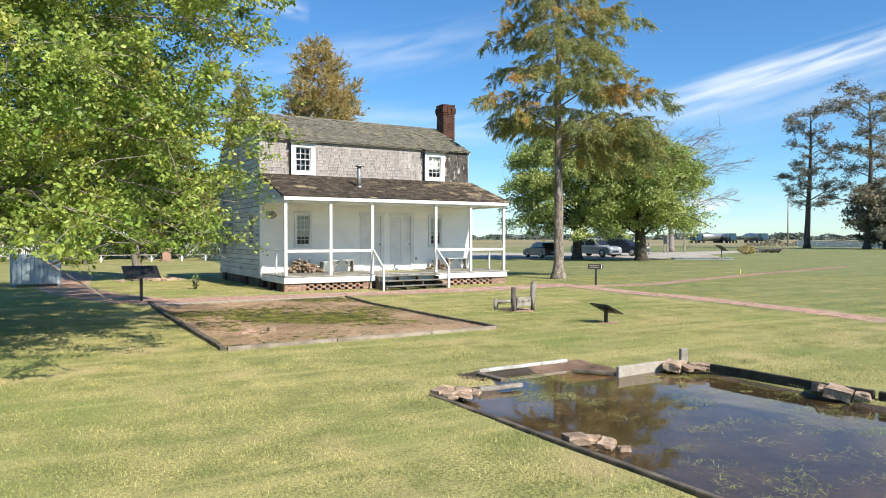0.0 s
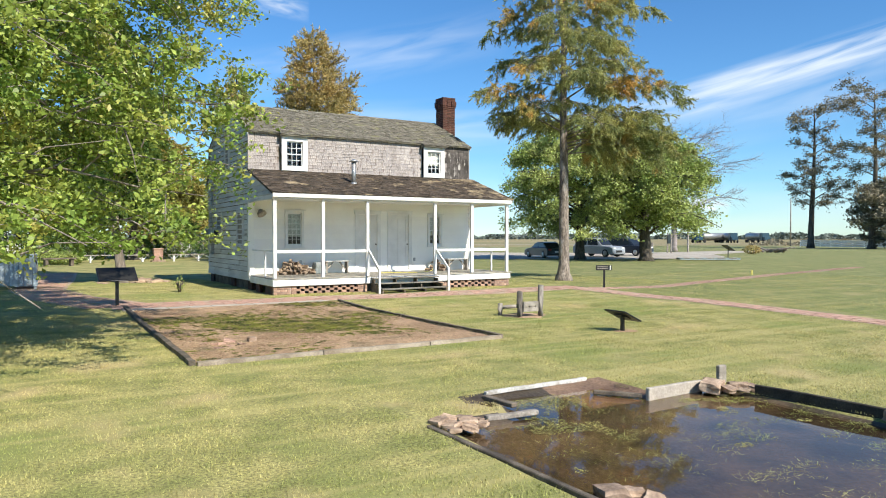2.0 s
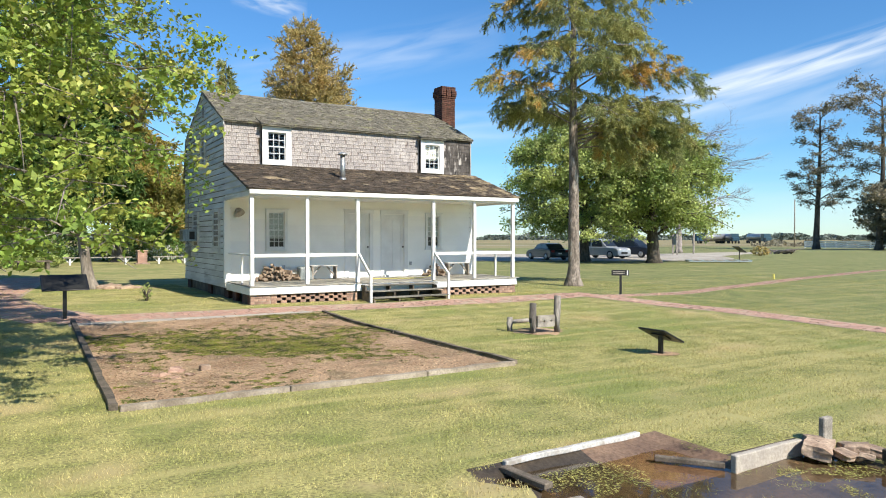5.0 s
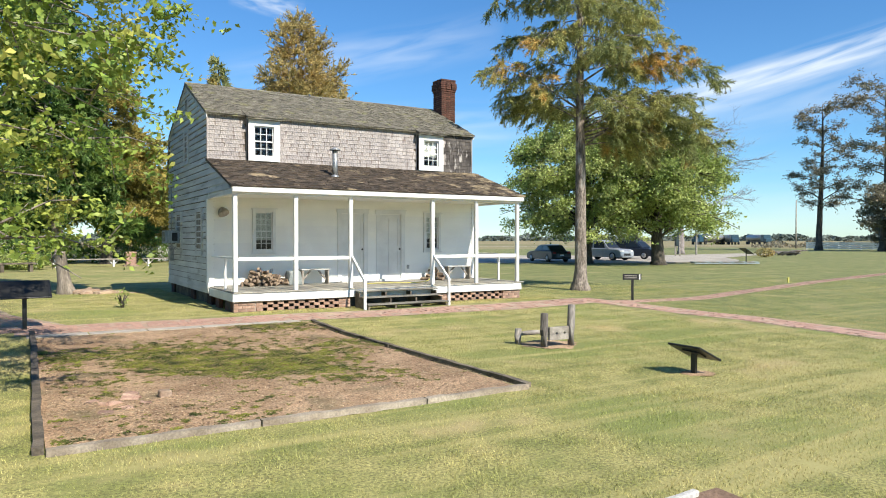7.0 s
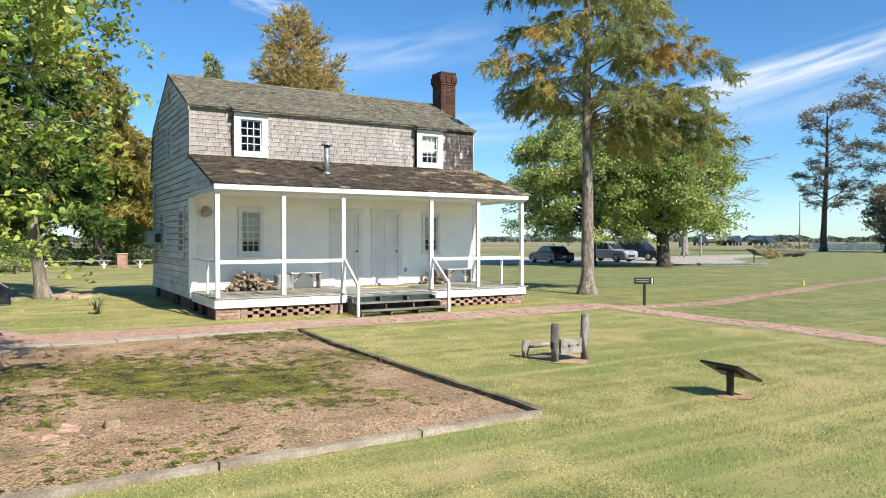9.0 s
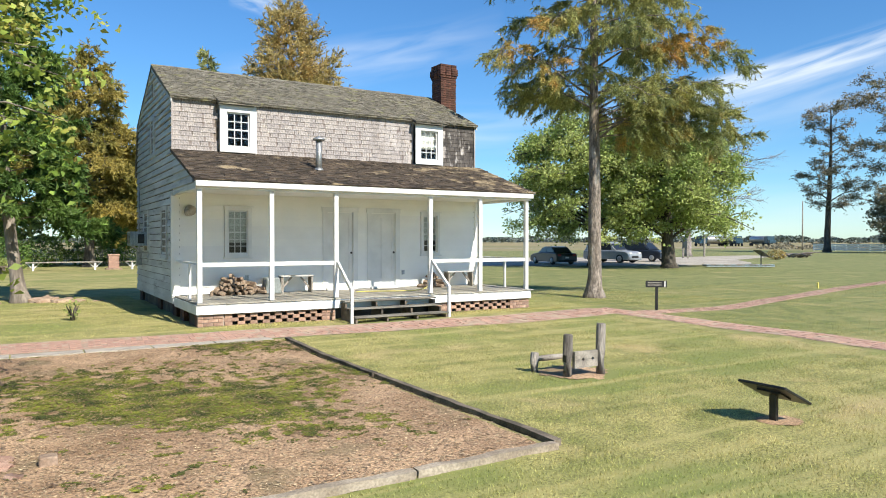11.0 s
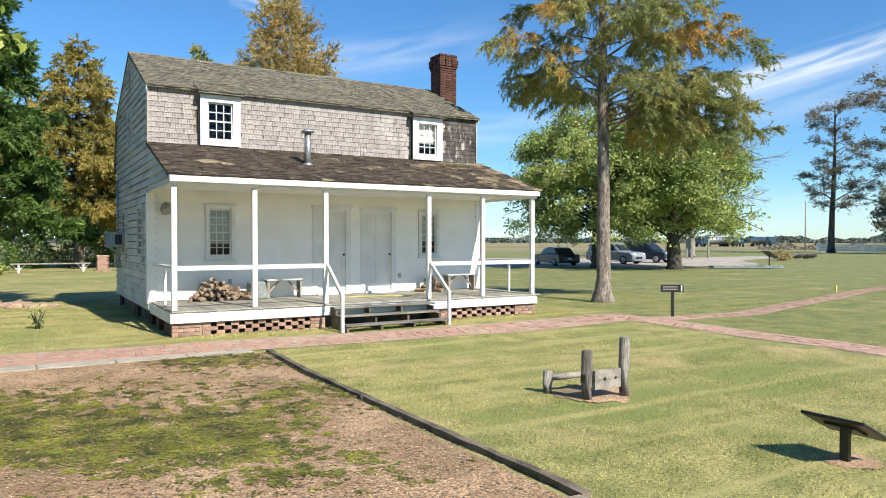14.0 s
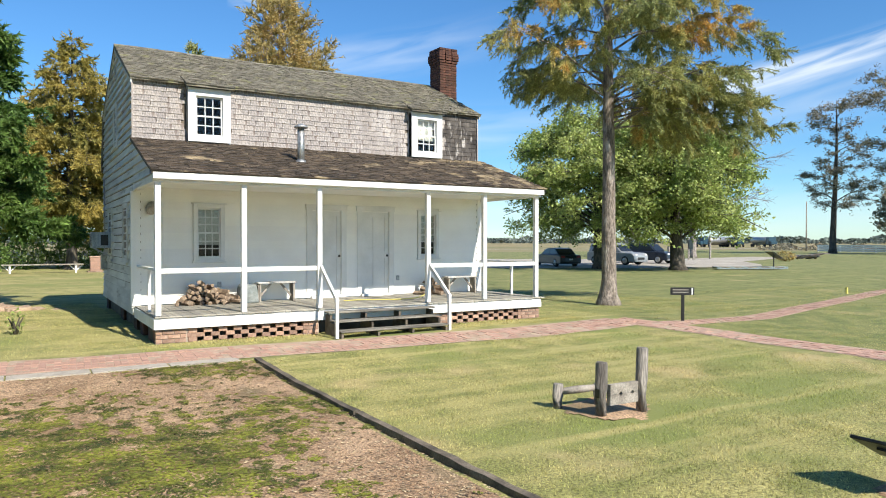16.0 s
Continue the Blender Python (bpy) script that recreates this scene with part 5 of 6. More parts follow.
# ---- brick paths ----
def paved(points, width, seed, singles):
    """Bricks along a line of points; a stretch of them are parts."""
    rng = random.Random(seed)
    pts = [Vector((*p, 0)) for p in points]
    bed, rest = bmesh.new(), bmesh.new()
    path = new("brick_path")
    tagged(path, "worn red brick garden path flush with the lawn", "path", kind="structure")
    count = 0
    bl, bw = 0.205, 0.1
    me = PAVER_MESH
    for a, b in zip(pts, pts[1:]):
        d = (b - a)
        length, u = d.length, d.normalized()
        s = 0.0
        v = Vector((-u.y, u.x, 0))
        while s < length:
            c = a + u * s
            n = int(width / bl)
            off = 0.0
            for i in range(n):
                p = c + v * ((i - n / 2) * bl + off * 0.5)
                if rng.random() < 0.03:
                    continue
                z = gz(p.x, p.y) + 0.012 + rng.uniform(-0.006, 0.008) + 0.018 * noise.noise(Vector((p.x * 0.5, p.y * 0.5, 0)))
                ang = math.degrees(math.atan2(v.y, v.x)) + rng.uniform(-2, 2)
                m = pose(p.x, p.y, z - 0.049, rng.uniform(-1, 1), rng.uniform(-1, 1), ang)
                if count < singles and -4.2 < p.x < 3.2:
                    ob = new("brick", me)
                    ob.parent, ob.matrix_basis = path, m
                    count += 1
                else:
                    box(rest, 0.004, bl - 0.004, 0.003, bw - 0.003, 0.0, 0.05, m)
            s += bw
        ring = []
        for p in (a, b):
            for sgn in (-0.56, 0.56):
                q = p + v * width * sgn
                ring.append(q)
        k = max(2, int(length / 0.4))
        prev = None
        for j in range(k + 1):
            q0, q1 = ring[0].lerp(ring[2], j / k), ring[1].lerp(ring[3], j / k)
            cur = [bed.verts.new((q.x, q.y, gz(q.x, q.y) + 0.008 + 0.018 * noise.noise(Vector((q.x * 0.5, q.y * 0.5, 0))))) for q in (q0, q1)]
            if prev:
                bed.faces.new((prev[0], cur[0], cur[1], prev[1]))
            prev = cur
    part("sand_bed", bed, PATH_BED, path)
    ob = part("bricks", rest, PAVER, path)
    ob["kind"] = "stuff"
    return path


PAVER_MESH = brick_mesh("brick", 0.197, 0.094, 0.05, PAVER)
paved([(-4.4, -1.2), (-2.2, -1.2), (1.2, -1.4), (4.3, -1.6), (7.0, -1.75), (10.1, -1.35)], 1.05, 3, 300)
paved([(10.1, -1.1), (10.55, -3.4), (10.6, -6.5), (10.2, -9.5), (9.4, -13.5)], 0.85, 4, 0)
paved([(-4.3, -1.0), (-5.4, 2.0), (-6.0, 6.0), (-5.4, 12.0), (-5.0, 18.0)], 1.5, 5, 0)
paved([(10.8, -2.1), (14.0, -2.0), (19.0, -0.7), (26.0, 1.2), (38.0, 3.8)], 0.65, 6, 0)


for k in range(5):
    x = -4.3 + k * 1.05
    ob = one("path_slab", CONCRETE, None, (x, x + 1.03, -2.12 - 0.02 * k, -1.78 - 0.02 * k, gz(x, -2) - 0.05, gz(x + 0.5, -2) + 0.018), bevel=0.008)
    tagged(ob, "worn grey concrete slab edging the brick path", "slab", "path edging slabs")


# ---- car park and far ground ----
def flat_area(name, outline, z, mat_, label, category):
    bm = bmesh.new()
    bm.faces.new([bm.verts.new((x, y, z)) for x, y in outline])
    return tagged(part(name, bm, mat_), label, category, kind="structure")


flat_area("road", [(8, 44), (24, 31), (33, 25.0), (41.5, 21.4), (47, 20.6), (51, 23.5), (57, 29.5), (78, 38), (76, 42), (60, 40), (45, 47), (24, 68)], 0.025, GRAVEL, "pale gravel drive and parking area", "road")
flat_area("far_road", [(60, 130), (200, 95), (330, 20), (332, 24), (202, 100), (60, 136)], 0.03, GRAVEL, "distant pale road across the fields", "road")


# ---- stocks ----
POST_WOOD = material("silvered_cracked_post", (0.12, 0.104, 0.09), (0.33, 0.295, 0.26), 9, 0.9, 0.9, 60, stretch=(1, 1, 0.12), dist=0.02, grit=0.4)


def stocks():
    t = thing("wooden_stocks", "weathered grey wooden stocks with two ankle holes and a log seat", "stocks", (3.8, -7.3, 0))
    r = random.Random(2)

    def post(x, y, h, rad):
        bm = bmesh.new()
        tube(bm, [(x, y, -0.05), (x, y, h * 0.5), (x + 0.008, y, h - 0.02), (x + 0.01, y, h)], [rad * 1.05, rad, rad * 0.97, rad * 0.82], 14, 0.05, r)
        part("post", bm, POST_WOOD, t, bevel=0.0)
    post(0.27, -0.21, 0.74, 0.068)
    post(-0.29, -0.14, 0.61, 0.068)
    post(-0.44, 0.42, 0.29, 0.062)
    post(0.08, 0.30, 0.26, 0.06)
    bm = bmesh.new()
    a, b = Vector((-0.23, -0.18, 0)), Vector((0.2, -0.205, 0))
    # boards with round notches around the two holes
    n = 40
    def outline(z0, z1, up):
        pts = []
        for i in range(n + 1):
            s = i / n
            x = a.x + (b.x - a.x) * s
            z = z1 if up else z0
            for hx in (-0.07, 0.11):
                dd = abs(x - hx)
                if dd < 0.022:
                    z += (-1 if up else 1) * math.sqrt(0.022 ** 2 - dd ** 2)
            pts.append((x, z))
        return pts + ([(b.x, z0), (a.x, z0)] if up else [(b.x, z1), (a.x, z1)])
    prism(bm, outline(0.13, 0.245, True), "y", -0.225, -0.17)
    part("lower_board", bm, OLD_WOOD, t, "pale grey board")
    bm = bmesh.new()
    prism(bm, outline(0.249, 0.36, False), "y", -0.225, -0.17)
    part("upper_board", bm, OLD_WOOD, t, "pale grey board")
    bm = bmesh.new()
    tube(bm, [(-0.44, 0.42, 0.19), (-0.2, 0.37, 0.20), (0.08, 0.30, 0.21)], [0.035, 0.045, 0.035], 10, 0.1, r)
    part("seat_log", bm, OLD_WOOD, t)
    one("hinge_plate", BLACK, t, (-0.365, -0.352, -0.19, -0.12, 0.22, 0.32), label="black iron hasp")


stocks()
sheet("worn_soil", lambda x, y: ((x - 3.82) / 0.53) ** 2 + ((y + 7.2) / 0.55) ** 2 < 1 + 0.7 * noise.noise(Vector((x * 4, y * 4, 0))), DIRT, "trodden bare soil around the stocks", "soil", 0.009, 0.06, (3.0, 4.8, -8.2, -6.3))
sheet("worn_soil", lambda x, y: ((x - 3.85) / 0.28) ** 2 + ((y + 10.45) / 0.25) ** 2 < 1 + 0.5 * noise.noise(Vector((x * 3, y * 3, 4))), DIRT, "bare soil around the sign post", "soil", 0.009, 0.05, (3.3, 4.4, -11, -10))


# ---- signs ----
def tilted_sign(at, w, d, height, tilt, turn, label):
    t = thing("interpretive_sign", label, "sign", at, turn)
    one("post", BLACK, t, (-0.04, 0.04, -0.025, 0.025, -0.05, height), bevel=0.005)
    m = pose(0, 0, height, tilt, 0, 0)
    bm = bmesh.new()
    box(bm, -w / 2, w / 2, -d / 2, d / 2, 0.0, 0.03, m)
    p = part("panel", bm, BLACK, t, bevel=0.006)
    bm = bmesh.new()
    box(bm, -w / 2 + 0.04, w / 2 - 0.04, -d / 2 + 0.04, d / 2 - 0.04, 0.031, 0.034, m)
    part("printed_face", bm, SIGN_FACE, p, "dark printed panel face")
    bm = bmesh.new()
    box(bm, -0.14, 0.14, -0.1, 0.1, -0.02, 0.0, m)
    part("mount_plate", bm, BLACK, t)
    return t


SIGN_FACE = material("printed_panel", (0.010, 0.010, 0.010), (0.02, 0.02, 0.018), 3, 0.7, 0, 50)
tilted_sign((3.80, -10.42, 0), 0.56, 0.50, 0.30, 25, 90, "low black interpretive sign on a short post in the lawn")
tilted_sign((-4.32, -0.95, 0.1), 0.92, 0.62, 0.80, 30, 3, "black interpretive sign panel on a post in tree shade")
tilted_sign((42.0, 16.3, 0), 1.2, 0.8, 1.0, 35, 60, "far black interpretive sign beside the low bridge")


def name_sign():
    t = thing("name_sign", "small black name board with pale lettering on a black post", "sign", (11.45, -1.85, 0), -32)
    one("post", BLACK, t, (-0.035, 0.035, -0.03, 0.03, -0.05, 0.72), bevel=0.005)
    b = one("board", BLACK, t, (-0.30, 0.26, -0.05, -0.02, 0.68, 0.86), bevel=0.006)
    for z in (0.79, 0.73):
        one("lettering_bar", OLD_WOOD, b, (-0.25, 0.12, -0.053, -0.0505, z, z + 0.028), label="pale line of lettering")
    one("pale_strip", WHITE, b, (0.19, 0.225, -0.053, -0.0505, 0.69, 0.85))


name_sign()


# ---- porch things ----
def firewood(x0, x1, tall, peak, seed, label):
    """A heap of split logs, ends to the front, highest at the fraction peak of its width."""
    t = thing("firewood_pile", label, "firewood", ((x0 + x1) / 2, 2.05, 0.62))
    r = random.Random(seed)
    w = x1 - x0
    for k in range(6):
        z = 0.05 + k * 0.078
        x = -w / 2 + 0.05 + (k % 2) * 0.045
        while x < w / 2 - 0.03:
            f = (x + w / 2) / w
            roof_z = tall * (f / peak if f < peak else (1 - f) / (1 - peak) * 0.75 + 0.25) * r.uniform(0.85, 1.1)
            if z < max(roof_z, 0.09):
                s = r.uniform(0.045, 0.075)
                bm = bmesh.new()
                sides = r.choice((3, 4, 4, 5, 8))
                ang = r.uniform(0, 6)
                ring = [(math.cos(ang + 6.283 * j / sides) * s * r.uniform(0.8, 1.2), math.sin(ang + 6.283 * j / sides) * s * r.uniform(0.7, 1.1)) for j in range(sides)]
                prism(bm, ring, "y", -r.uniform(0.14, 0.26), r.uniform(0.15, 0.22))
                ob = part("split_log", bm, LOG_END, t, bevel=0.004)
                ob.matrix_basis = pose(x, r.uniform(-0.05, 0.05), z + r.uniform(-0.012, 0.012), r.uniform(-8, 8), r.uniform(-30, 30), r.uniform(-38, 38))
            x += r.uniform(0.085, 0.12)


firewood(0.72, 2.02, 0.50, 0.38, 31, "low sloping heap of split firewood on the porch floor")
firewood(6.45, 7.05, 0.36, 0.6, 33, "small stack of split firewood by the porch wall")


def porch_bench(x0, x1, label):
    t = thing("porch_bench", label, "bench", ((x0 + x1) / 2, 2.1, 0.62))
    w = (x1 - x0) / 2
    one("seat", OLD_WHITE, t, (-w, w, -0.15, 0.15, 0.40, 0.435), bevel=0.006)
    for s in (-1, 1):
        bm = bmesh.new()
        box(bm, s * (w - 0.05) - 0.02, s * (w - 0.05) + 0.02, -0.13, 0.13, 0, 0.40)
        part("leg", bm, OLD_WOOD, t, bevel=0.004)
        bm = bmesh.new()
        bar(bm, (s * (w - 0.08), 0, 0.12), (s * (w - 0.32), 0, 0.40), 0.04)
        part("brace", bm, OLD_WOOD, t)


porch_bench(2.42, 3.28, "plain weathered wooden bench on the porch")
porch_bench(7.25, 8.15, "plain weathered wooden bench beside the firewood")


def covered_box():
    """A low box under a sagging tarpaulin."""
    t = thing("covered_box", "low box under a sagging grey-green tarpaulin", "box", (2.2, 2.02, 0.62))
    bm = bmesh.new()
    bmesh.ops.create_cube(bm, size=1.0)
    bmesh.ops.subdivide_edges(bm, edges=bm.edges[:], cuts=7, use_grid_fill=True)
    for v in bm.verts:
        c = v.co.copy()
        up = c.z + 0.5
        c = c.lerp(c.normalized() * 0.56, 0.22 * up)
        fold = 0.022 * noise.noise(Vector((c.x * 7, c.y * 7, c.z * 2))) + 0.012 * noise.noise(c * 16)
        v.co = Vector((c.x * (0.40 - 0.05 * up) + fold, c.y * 0.36 + fold, max(0.0, (c.z + 0.5) * 0.40 + (fold if up > 0.3 else 0))))
    for f in bm.faces:
        f.smooth = True
    part("tarpaulin", bm, TARP, t)
    one("end_board", OLD_WOOD, t, (0.19, 0.215, -0.15, 0.15, 0.0, 0.38), bevel=0.005)


TARP = material("grey_green_tarpaulin", (0.17, 0.195, 0.19), (0.27, 0.295, 0.285), 5, 0.6, 0.3, 40)
covered_box()


def rope():
    cu = bpy.data.curves.new("rope", "CURVE")
    cu.dimensions, cu.bevel_depth = "3D", 0.012
    sp = cu.splines.new("NURBS")
    pts = [(4.1, 1.2, 0.64), (4.5, 1.35, 0.64), (5.0, 1.0, 0.64), (5.5, 0.85, 0.645), (5.9, 0.95, 0.66), (6.2, 1.2, 0.72), (6.5, 1.6, 0.85), (6.62, 1.8, 1.0)]
    sp.points.add(len(pts) - 1)
    for p, c in zip(sp.points, pts):
        p.co = (*c, 1)
    sp.use_endpoint_u = True
    ob = new("rope", cu)
    cu.materials.append(ROPE)
    tagged(ob, "slack yellow rope across the porch entrance", "rope")


ROPE = material("yellow_rope", (0.55, 0.48, 0.10), (0.68, 0.60, 0.18), 20, 0.8, 0.2, 90)
rope()
for x, z in ((1.66, 0.95), (6.02, 0.98)):
    ob = one("outlet_box", GREY_METAL, None, (x, x + 0.08, HF - 0.035, HF - 0.0, z, z + 0.12), bevel=0.006)
    tagged(ob, "small grey outlet box on the porch wall", "outlet", "porch outlets")


# ---- yard to the west and behind ----
def board_bin():
    t = thing("slatted_bin", "grey-blue slatted wooden bin enclosure on short legs", "bin", (-6.75, 7.2, 0.1), 4)
    r = random.Random(9)
    for k in range(11):
        x = -0.72 + k * 0.132
        for y in (-0.6, 0.57):
            one("slat", GREEN_BOARD, t, (x, x + 0.118, y, y + 0.022, 0.14 + r.uniform(-0.02, 0.02), 1.18 + r.uniform(-0.02, 0.02)))
    for k in range(9):
        y = -0.57 + k * 0.128
        for x in (-0.745, 0.73):
            one("slat", GREEN_BOARD, t, (x, x + 0.022, y, y + 0.114, 0.14, 1.18 + r.uniform(-0.02, 0.02)))
    for x in (-0.7, 0.64):
        for y in (-0.56, 0.49):
            one("leg", GREEN_BOARD, t, (x, x + 0.07, y, y + 0.07, -0.02, 1.1))
    one("lid", DARK_WOOD, t, (-0.7, 0.7, -0.55, 0.55, 1.0, 1.03))


board_bin()


def trestle(x0, x1, y):
    t = thing("trestle_bench", "long low grey trestle bench on braced legs", "bench", ((x0 + x1) / 2, y, 0.12), group="trestle benches")
    w = (x1 - x0) / 2
    one("top", OLD_WOOD, t, (-w, w, -0.25, 0.25, 0.46, 0.52))
    for s in (-1, 1):
        x = s * (w - 0.4)
        one("leg", WHITE, t, (x - 0.05, x + 0.05, -0.2, 0.2, -0.02, 0.46))
        bm = bmesh.new()
        bar(bm, (x, 0, 0.12), (x - 0.35, 0, 0.46), 0.06)
        bar(bm, (x, 0, 0.12), (x + 0.35, 0, 0.46), 0.06)
        part("brace", bm, WHITE, t)


for a, b in ((-9.5, -6.4), (-6.2, -3.2), (-2.9, 1.2), (2.5, 5.0), (5.1, 7.6)):
    trestle(a, b, 33.2)


def brick_pillar():
    t = thing("brick_pillar", "short square red brick pillar with a stone cap", "pillar", (1.85, 33.3, 0.12))
    one("core", MORTAR, t, (-0.28, 0.28, -0.28, 0.28, -0.05, 0.86))
    me = brick_mesh("brick", 0.19, 0.1, 0.066, PAVER)
    for k in range(11):
        for i in range(3):
            for j in range(4):
                ob = new("brick", me)
                ob.parent = t
                ob.matrix_basis = pose(0, 0, 0, 0, 0, 90 * j) @ pose(-0.3 + i * 0.2 + (0.02 if k % 2 else 0) * (i == 0), -0.3, 0.01 + k * 0.078)
    one("cap", BRICK, t, (-0.34, 0.34, -0.34, 0.34, 0.87, 0.95), bevel=0.01)
    one("footing", STONE, t, (-0.45, 0.45, -0.45, 0.45, -0.05, 0.08), bevel=0.01)


brick_pillar()


def picket_run(a, b, label):
    a, b = Vector(a), Vector(b)
    length = (b - a).length
    t = thing("picket_fence", label, "fence", a, math.degrees(math.atan2((b - a).y, (b - a).x)))
    bm = bmesh.new()
    prism(bm, [(0, 0.04), (0.09, 0.04), (0.09, 1.12), (0.045, 1.2), (0, 1.12)], "y", -0.01, 0.01)
    bmesh.ops.recalc_face_normals(bm, faces=bm.faces)
    me = bpy.data.meshes.new("picket")
    bm.to_mesh(me)
    bm.free()
    me.materials.append(WHITE)
    n = int(length / 0.16)
    for i in range(n):
        ob = new("picket", me)
        ob.parent, ob.matrix_basis = t, pose(i * 0.16, 0, 0)
    for z in (0.3, 0.85):
        one("rail", WHITE, t, (0, length, 0.012, 0.05, z, z + 0.09))
    for i in range(int(length / 2.4) + 1):
        one("post", WHITE, t, (i * 2.4 - 0.05, i * 2.4 + 0.05, 0.05, 0.15, -0.02, 1.2))


picket_run((-16, 43.5, 0.12), (-2.0, 43.5, 0.12), "white wooden picket fence in front of trees")
picket_run((-1.9, 43.5, 0.12), (9.0, 43.5, 0.12), "white wooden picket fence behind the hedges")


def bush(x, y, r, h, mat_, label, seed, n=2600, leaf=0.14):
    rng = np.random.default_rng(seed)
    v = rng.normal(size=(n, 3))
    v /= np.linalg.norm(v, axis=1)[:, None]
    rad = rng.uniform(0.55, 1.0, n) ** 0.4
    lump = 1 + 0.18 * np.sin(v[:, 0] * 7 + seed) * np.sin(v[:, 1] * 6 + v[:, 2] * 5)
    c = v * (rad * lump)[:, None] * np.array([r, r, h / 2]) + np.array([0, 0, h / 2])
    t = thing("bush", label, "bush", (x, y, gz(x, y)), group="garden bushes")
    wood = bmesh.new()
    for k in range(6):
        a = k * 1.05
        tube(wood, [(0, 0, -0.05), (math.cos(a) * r * 0.4, math.sin(a) * r * 0.4, h * 0.4), (math.cos(a) * r * 0.8, math.sin(a) * r * 0.8, h * 0.65)], [0.03, 0.02, 0.008], 5)
    part("stems", wood, DARK_BARK, t)
    polys("foliage", leaf_quads(c, leaf, leaf * 0.6, rng), mat_, t)


for i, (x, y, r, h) in enumerate(((-5.4, 36.4, 1.5, 2.1), (-3.9, 36.9, 1.4, 2.0), (-1.8, 40.5, 1.5, 1.9), (1.2, 40.8, 1.6, 1.8), (4.2, 40.2, 1.6, 2.0), (7.5, 41, 1.8, 2.2), (-9.3, 38.5, 1.8, 2.0), (-11.6, 38.0, 1.9, 2.1), (-13.5, 41, 1.7, 2.0))):
    bush(x, y, r, h, LEAF_DARK, "clipped dark green round bush", 90 + i)
bush(-5.4, 31.5, 1.5, 1.0, LEAF_MID, "low bright green garden plants", 99)
bush(-4.2, 30.5, 1.2, 0.8, LEAF_MID, "low bright green garden plants", 98)
bush(-2.1, 3.0, 0.16, 0.5, LEAF_MID, "small scraggly sapling in the lawn", 97, 60, 0.08)


def dark_bench():
    t = thing("garden_bench", "dark low wooden garden bench at the path edge", "bench", (-4.6, 27.5, 0.12), 15)
    one("seat", DARK_WOOD, t, (-0.9, 0.9, -0.25, 0.25, 0.42, 0.5))
    for x in (-0.7, 0.7):
        one("leg", DARK_WOOD, t, (x - 0.08, x + 0.08, -0.2, 0.2, -0.02, 0.42))


dark_bench()
rs = random.Random(41)
for x, y, s in ((-2.55, 8.6, 0.5), (-2.05, 8.4, 0.42), (-1.65, 8.5, 0.3), (-1.2, 8.2, 0.2), (-0.95, 8.4, 0.18), (-3.8, 8.5, 0.34)):
    stone(x, y, s, "pale weathered stone near the tree base", "tree base stones", rs, -0.06)


